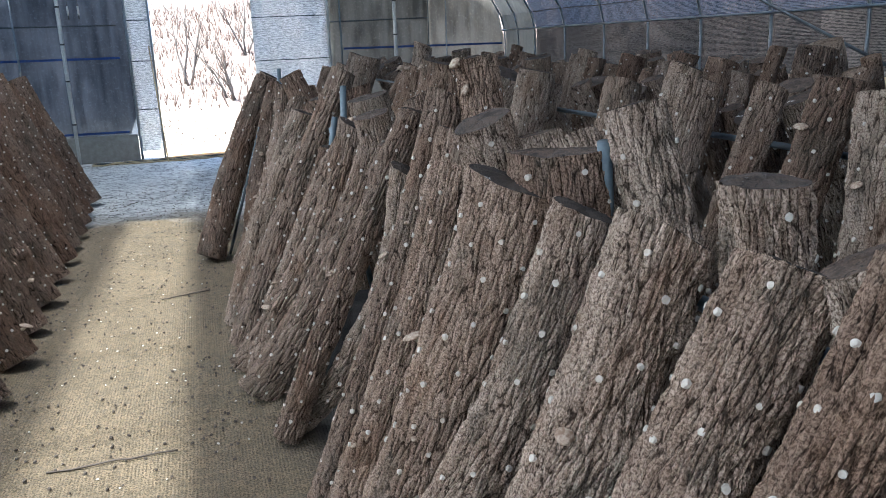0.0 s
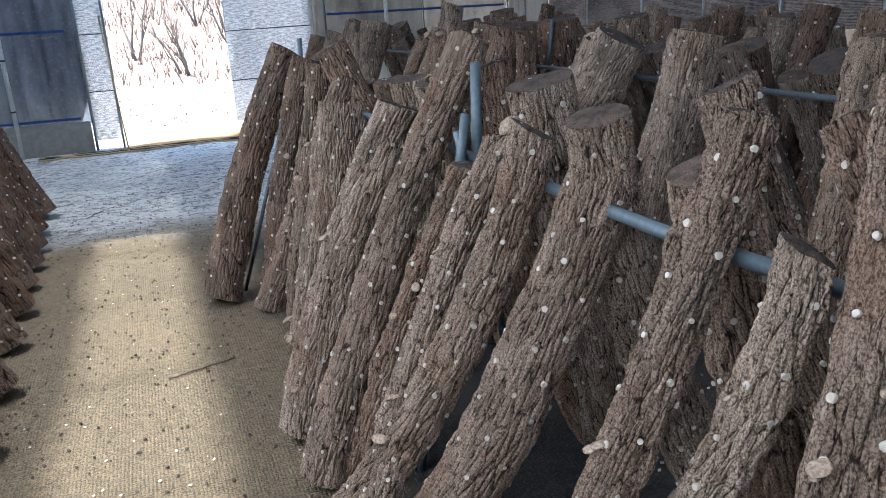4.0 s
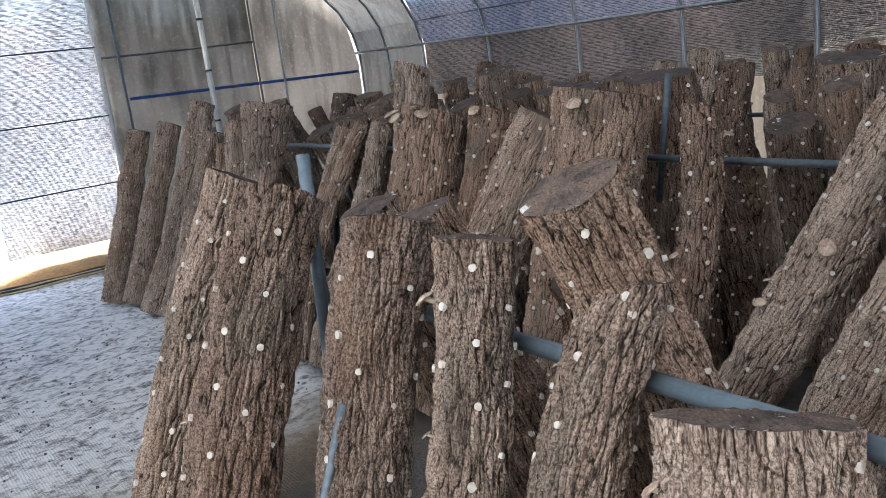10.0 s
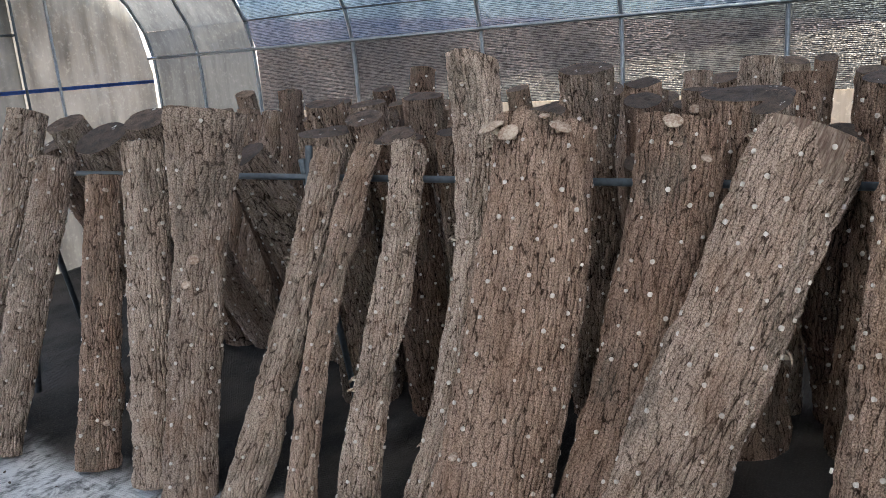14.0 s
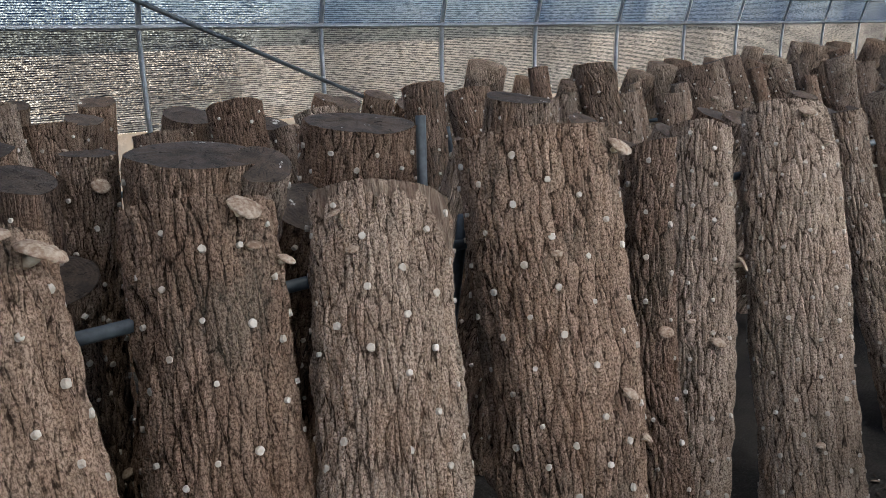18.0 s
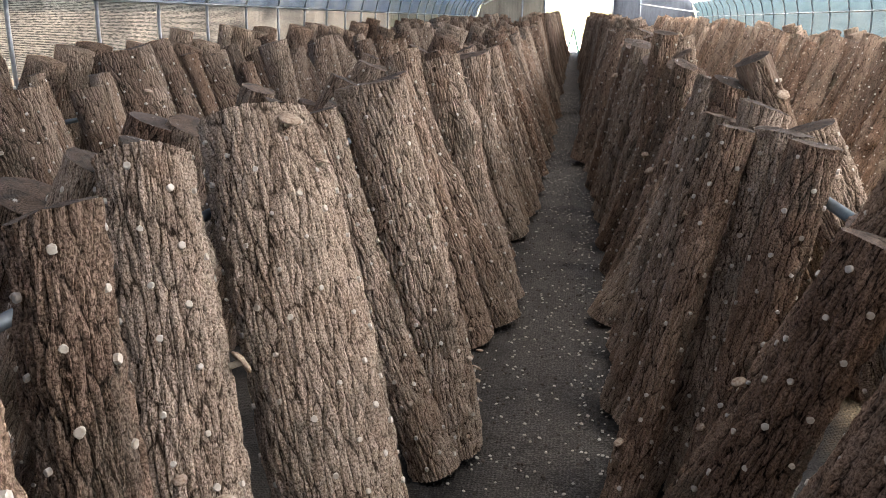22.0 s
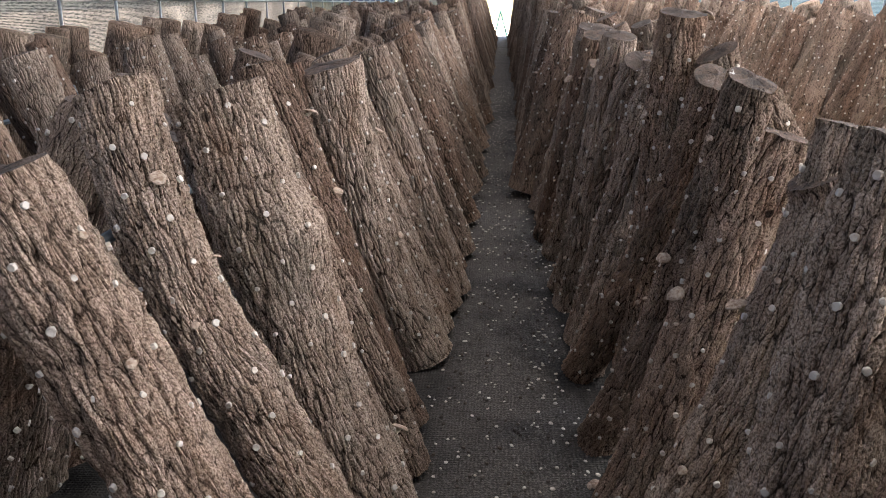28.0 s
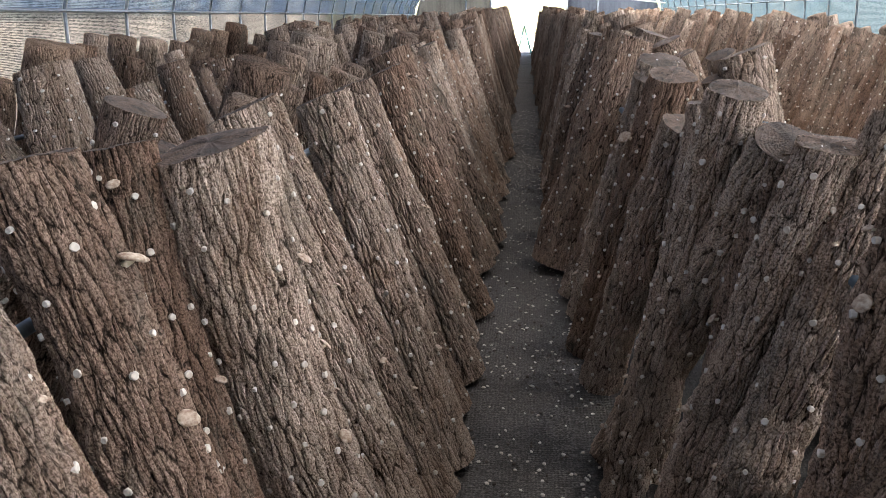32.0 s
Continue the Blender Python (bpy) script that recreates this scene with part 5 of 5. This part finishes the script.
def far_logs(name, fx, lean, y0, y1, gap, height, label):
    """The rest of a row, too far off to count, as one body of logs."""
    co_all, face_all, start = [], [], 0
    dots, discs = [], []
    y = y0
    while y < y1:
        r = rng.uniform(0.055, 0.12)
        foot = Vector((fx + rng.uniform(-0.05, 0.05), y, ground_z(y) - 0.01))
        top = foot + Vector((lean + rng.uniform(-0.1, 0.1), rng.uniform(-0.08, 0.08), height + rng.uniform(-0.10, 0.14)))
        m = np.array(lean_matrix(foot, top, (1, 0, 0)))
        nu, nv = (26, 18) if y > -7 else (18, 10)
        q = np.random.default_rng(rng.randrange(1 << 30))
        u, v = np.meshgrid(np.arange(nu) / nu, np.linspace(0, 1, nv + 1))
        rr = r * (1 + 0.25 * smooth_noise(u, v, 5, 5, q) + 0.12 * smooth_noise(u, v, 9, 9, q))
        a = 2 * np.pi * u
        h = (top - foot).length
        pts = np.stack([rr * np.cos(a), rr * np.sin(a), v * h, np.ones_like(u)], axis=-1).reshape(-1, 4) @ m.T
        co_all.append(pts[:, :3])
        co_all.append((m @ np.array([0, 0, h + 0.004, 1]))[None, :3])
        i, j = np.arange(nu), np.arange(nv)[:, None]
        q0, q1 = j * nu + i, j * nu + (i + 1) % nu
        face_all += [tuple(f) for f in (np.stack([q0, q1, q1 + nu, q0 + nu], axis=-1).reshape(-1, 4) + start)]
        spots = random.Random(len(co_all))
        for _ in range(34):
            ti, vi = spots.randrange(nu), spots.randrange(1, nv)
            p = Vector(pts[vi * nu + ti][:3])
            c = Vector((m @ np.array([0, 0, v[vi, 0] * h, 1]))[:3])
            nrm = (p - c).normalized()
            sd = nrm.orthogonal().normalized()
            up = nrm.cross(sd)
            p = p + nrm * 0.004
            o = len(dots)
            dots.extend(tuple(p + (sd * math.cos(g * 1.047) + up * math.sin(g * 1.047)) * 0.0065) for g in range(6))
            discs.append(tuple(range(o, o + 6)))
        tip = start + (nv + 1) * nu
        face_all += [(tip, start + nv * nu + k, start + nv * nu + (k + 1) % nu) for k in range(nu)]
        start = tip + 1
        y += gap * rng.uniform(0.8, 1.2)
    ob = link(name, np.concatenate(co_all), face_all, BARK_FAR, smooth=True)
    tagged(link("plug_speckle", dots, discs, PLUG, ob), kind="stuff")
    return tagged(ob, label, "logs", kind="stuff")


for side, fx, lean, y0, _, gap, height in SIDES[:-2]:
    far_logs("distant_logs", fx, lean, -21.0, {"3A": -3.6, "0A": -5.6}.get(side, y0) - 0.1, gap, height + 0.05, "long stack of oak logs leaning along the tunnel")


# ---- pipe rails that the logs lean on ----
def rail(x, z, y0, y1, material, trestles, label, way=None, bore=0.0125, stub=0.12):
    stand_ = empty("pipe_rail", x, (y0 + y1) / 2, 0, label, "rail", "log rails")
    c = (y0 + y1) / 2
    line = [(0, y0, z + 0.006), (0, c, z), (0, y1, z + 0.012)] if way is None else way
    pipe("bar", [(px, py - c, pz) for px, py, pz in line], bore, material, stand_, sides=12)
    for k, y in enumerate(trestles):
        top = 0.13 if k % 2 else stub
        g = ground_z(y)
        for s in (-1, 1):
            a = Vector((s * (0.20 if y < 5.9 or y > 6 else 0.05), y - c + 0.03 * s, g - 0.02))
            b_ = Vector((s * 0.012, y - c + 0.018 * s, z))
            e = b_ + (b_ - a).normalized() * (top * (1.0 if s < 0 else 0.6))
            pipe("leg", [a, b_, e], 0.014, material, stand_)
    return stand_


rail(0.58, 0.975, -4.9, 5.85, BLUE, [5.93, 3.66], "blue-grey pipe rail on crossed pipe legs",
     [(0.22, -4.9, 0.965), (0.24, 0.4, 0.965), (0.24, 0.9, 0.965), (0.20, 1.3, 0.965), (0.14, 1.65, 0.965), (0.12, 2.1, 0.965), (0.05, 2.7, 0.965), (0.02, 5.85, 0.985)], 0.0148, 0.30)
rail(2.08, 1.00, -4.9, 10.3, DULL, [10.1, 8.35, 6.3, -0.6, -2.6], "dark grey pipe rail on crossed pipe legs")
rail(3.85, 0.92, -4.9, 10.7, DULL, [9.6, 7.2, 4.8, 2.4, 0.0, -2.4], "dark grey pipe rail on crossed pipe legs")
rail(-1.62, 0.92, -4.9, 8.5, DULL, [7.9, 5.4, 2.9, 0.4, -2.1], "dark grey pipe rail on crossed pipe legs")
tagged(pipe("loose_pipe", [(0.10, 5.66, 0.0), (0.38, 5.53, 0.90)], 0.010, DULL), "thin grey pipe leaning among the logs", "pipe")
tagged(pipe("upright_stub", [(0.625, 3.66, 0.80), (0.648, 3.69, 1.24)], 0.0155, BLUE), "blue-grey pipe stub standing above the logs", "pipe")
tagged(pipe("upright_stub", [(2.26, 6.29, 0.80), (2.30, 6.25, 1.28)], 0.013, DULL), "blue-grey pipe stub standing above the logs", "pipe")
tagged(pipe("upright_stub", [(0.86, 1.53, 0.78), (0.793, 1.455, 1.21)], 0.0155, BLUE), "blue-grey pipe stub standing above the logs", "pipe")

# ---- small litter ----
def scatter(name, n, xs, ys, size, material, label, seed, thick=0.002, sides=6):
    q = random.Random(seed)
    verts, faces = [], []
    for _ in range(n):
        x, y = q.uniform(*xs), q.uniform(*ys)
        z = cover_height(x, y) + 0.003
        s = size * q.uniform(0.6, 1.3)
        b0 = len(verts)
        tilt = q.uniform(-0.3, 0.3)
        for h, k in ((0, 1.0), (thick * q.uniform(0.8, 2.0), 0.85)):
            for m in range(sides):
                a = 2 * math.pi * m / sides
                dx = s * k * math.cos(a) * q.uniform(0.85, 1.15)
                verts.append((x + dx, y + s * k * math.sin(a) * q.uniform(0.85, 1.15), z + h + dx * tilt + 0.001))
        faces += [(b0 + m, b0 + (m + 1) % sides, b0 + sides + (m + 1) % sides, b0 + sides + m) for m in range(sides)]
        faces.append(tuple(b0 + sides + m for m in range(sides)))
    return tagged(link(name, verts, faces, material), label, "litter", kind="stuff")


scatter("fallen_plugs", 1500, (1.05, 1.62), (-8.0, 5.6), 0.0062, PLUG, "white foam plugs fallen on the black ground cover", 21)
scatter("fallen_plugs", 300, (0.95, 1.20), (-5.0, 4.6), 0.007, PLUG, "white foam plugs fallen beside the logs", 22)
scatter("fallen_plugs", 160, (-0.9, 0.1), (1.0, 8.0), 0.005, PLUG, "white foam plugs fallen on the dusty ground cover", 23)
scatter("bark_crumbs", 900, (-1.0, 0.1), (0.8, 9.0), 0.006, TWIG, "crumbs of bark on the dusty ground cover", 24, 0.004, 5)
scatter("bark_crumbs", 900, (1.0, 1.66), (-6.0, 6.5), 0.006, TWIG, "crumbs of bark on the black ground cover", 25, 0.004, 5)
scatter("bark_crumbs", 180, (0.2, 1.4), (5.6, 10.0), 0.006, TWIG, "crumbs of bark on the grey ground cloth", 26, 0.004, 5)


def twig(x, y, length, turn, seed):
    q = random.Random(seed)
    pts = [(x + length * (k / 6 - 0.5) * math.cos(turn) + q.uniform(-0.01, 0.01), y + length * (k / 6 - 0.5) * math.sin(turn) + q.uniform(-0.01, 0.01), cover_height(x, y) + 0.008) for k in range(7)]
    return tagged(pipe("twig", pts, 0.0035, TWIG, sides=5), "thin dry twig on the ground cover", "twig", "twigs")


twig(-0.42, 2.72, 0.42, 0.05, 1)
twig(-0.20, 4.75, 0.30, 0.3, 2)
twig(-0.75, 8.2, 0.25, 1.1, 3)
twig(0.55, 6.2, 0.3, 0.8, 4)

q = random.Random(4)
for k in range(16):
    x, y = q.choice((1.07, 1.60)) + q.uniform(-0.05, 0.05), q.uniform(-2.0, 5.2)
    v, f = cap_data(q.uniform(0.014, 0.026), 300 + k)
    ob = link("fallen_mushroom", v, f, CAP, None, smooth=True)
    ob.matrix_world = pose(x, y, cover_height(x, y) + 0.006, q.uniform(-30, 30), q.uniform(-30, 30), q.uniform(0, 360))
    tagged(ob, "small dried mushroom cap lying on the ground cover", "mushroom", "fallen mushrooms")

for k, (x, y, s) in enumerate(((0.42, 5.75, 0.05), (0.50, 5.60, 0.06), (0.38, 5.50, 0.045), (0.56, 5.42, 0.05), (0.47, 5.9, 0.04))):
    b = bmesh.new()
    bmesh.ops.create_icosphere(b, subdivisions=3, radius=s)
    for w in b.verts:
        w.co *= 1 + 0.35 * noise.noise(w.co * 22 + Vector((k, 0, 0)))
        w.co.z *= 0.6
    ob = part("stone", b, CONCRETE, smooth=True)
    ob.location = (x, y, ground_z(y) + s * 0.35)
    tagged(ob, "pale rough stone lying under the logs", "stone", "stones")

# ---- outside: bare shrubs and dry brush ----
def shrub(x, y, h, seed):
    q = random.Random(seed)
    z = land_height(x, y) - 0.05
    th = empty("bare_shrub", x, y, z, "leafless grey shrub on the dry bank", "shrub", "bare shrubs")
    verts, faces = [], []

    def limb(p, d, length, r, level):
        pts, rad = [p], [r]
        for k in range(4):
            d = (d + Vector((q.uniform(-0.25, 0.25), q.uniform(-0.25, 0.25), q.uniform(-0.05, 0.2)))).normalized()
            p = p + d * length / 4
            pts.append(p)
            rad.append(r * (1 - 0.2 * (k + 1)))
        v, f = tube_data(pts, r, 5, radii=rad)
        o = len(verts)
        verts.extend(v)
        faces.extend(tuple(i + o for i in g) for g in f)
        if level:
            for _ in range(4):
                k = q.randrange(1, 5)
                limb(pts[k], (d + Vector((q.uniform(-0.9, 0.9), q.uniform(-0.9, 0.9), q.uniform(0, 0.6)))).normalized(), length * 0.6, rad[k] * 0.6, level - 1)

    for _ in range(3):
        limb(Vector((q.uniform(-0.2, 0.2), q.uniform(-0.2, 0.2), 0)), Vector((q.uniform(-0.4, 0.4), q.uniform(-0.4, 0.4), 1)).normalized(), h * 0.6, 0.042, 3)
    tagged(link("branch_tangle", verts, faces, TWIG, th, smooth=True), kind="stuff")


for k, (x, y, h) in enumerate(((-1.8, 24, 3.2), (-0.2, 25.5, 3.6), (0.9, 23.6, 2.6), (2.6, 26, 3.4), (4.6, 25, 3.0), (-3.4, 27, 3.2), (1.6, 29, 3.8), (6.5, 27, 3.2))):
    shrub(x, y, h, 40 + k)


def brush(name, n, xs, ys, h, seed, label):
    q = random.Random(seed)
    verts, faces = [], []
    for _ in range(n):
        x, y = q.uniform(*xs), q.uniform(*ys)
        z = land_height(x, y) - 0.02
        for _ in range(5):
            a, w, k = q.uniform(0, 6.283), q.uniform(0.006, 0.013), h * q.uniform(0.4, 1.2)
            dx, dy = math.cos(a), math.sin(a)
            lx, ly = q.uniform(-0.4, 0.4) * k, q.uniform(-0.4, 0.4) * k
            o = len(verts)
            verts += [(x - dy * w, y + dx * w, z), (x + dy * w, y - dx * w, z), (x + lx + dy * w * 0.3, y + ly - dx * w * 0.3, z + k)]
            faces.append((o, o + 1, o + 2))
    return tagged(link(name, verts, faces, BRUSH), label, "brush", kind="stuff")


brush("dry_brush", 3200, (-9, 14), (22.5, 40), 0.5, 8, "thick dry brown brush on the bank")
brush("dry_grass", 350, (-5, 8), (14.5, 21), 0.12, 9, "thin dry grass on the pale earth")
b = bmesh.new()
box(b, (-6, -40, -0.3), (12, -39.7, 5.0), 0.02)
tagged(part("backdrop", b, plain("pale_yellow_wall", (0.26, 0.28, 0.13), (0.36, 0.36, 0.22), 0.5, 0.9)), "pale yellow-green building wall beyond the far doorway", "wall", kind="structure")
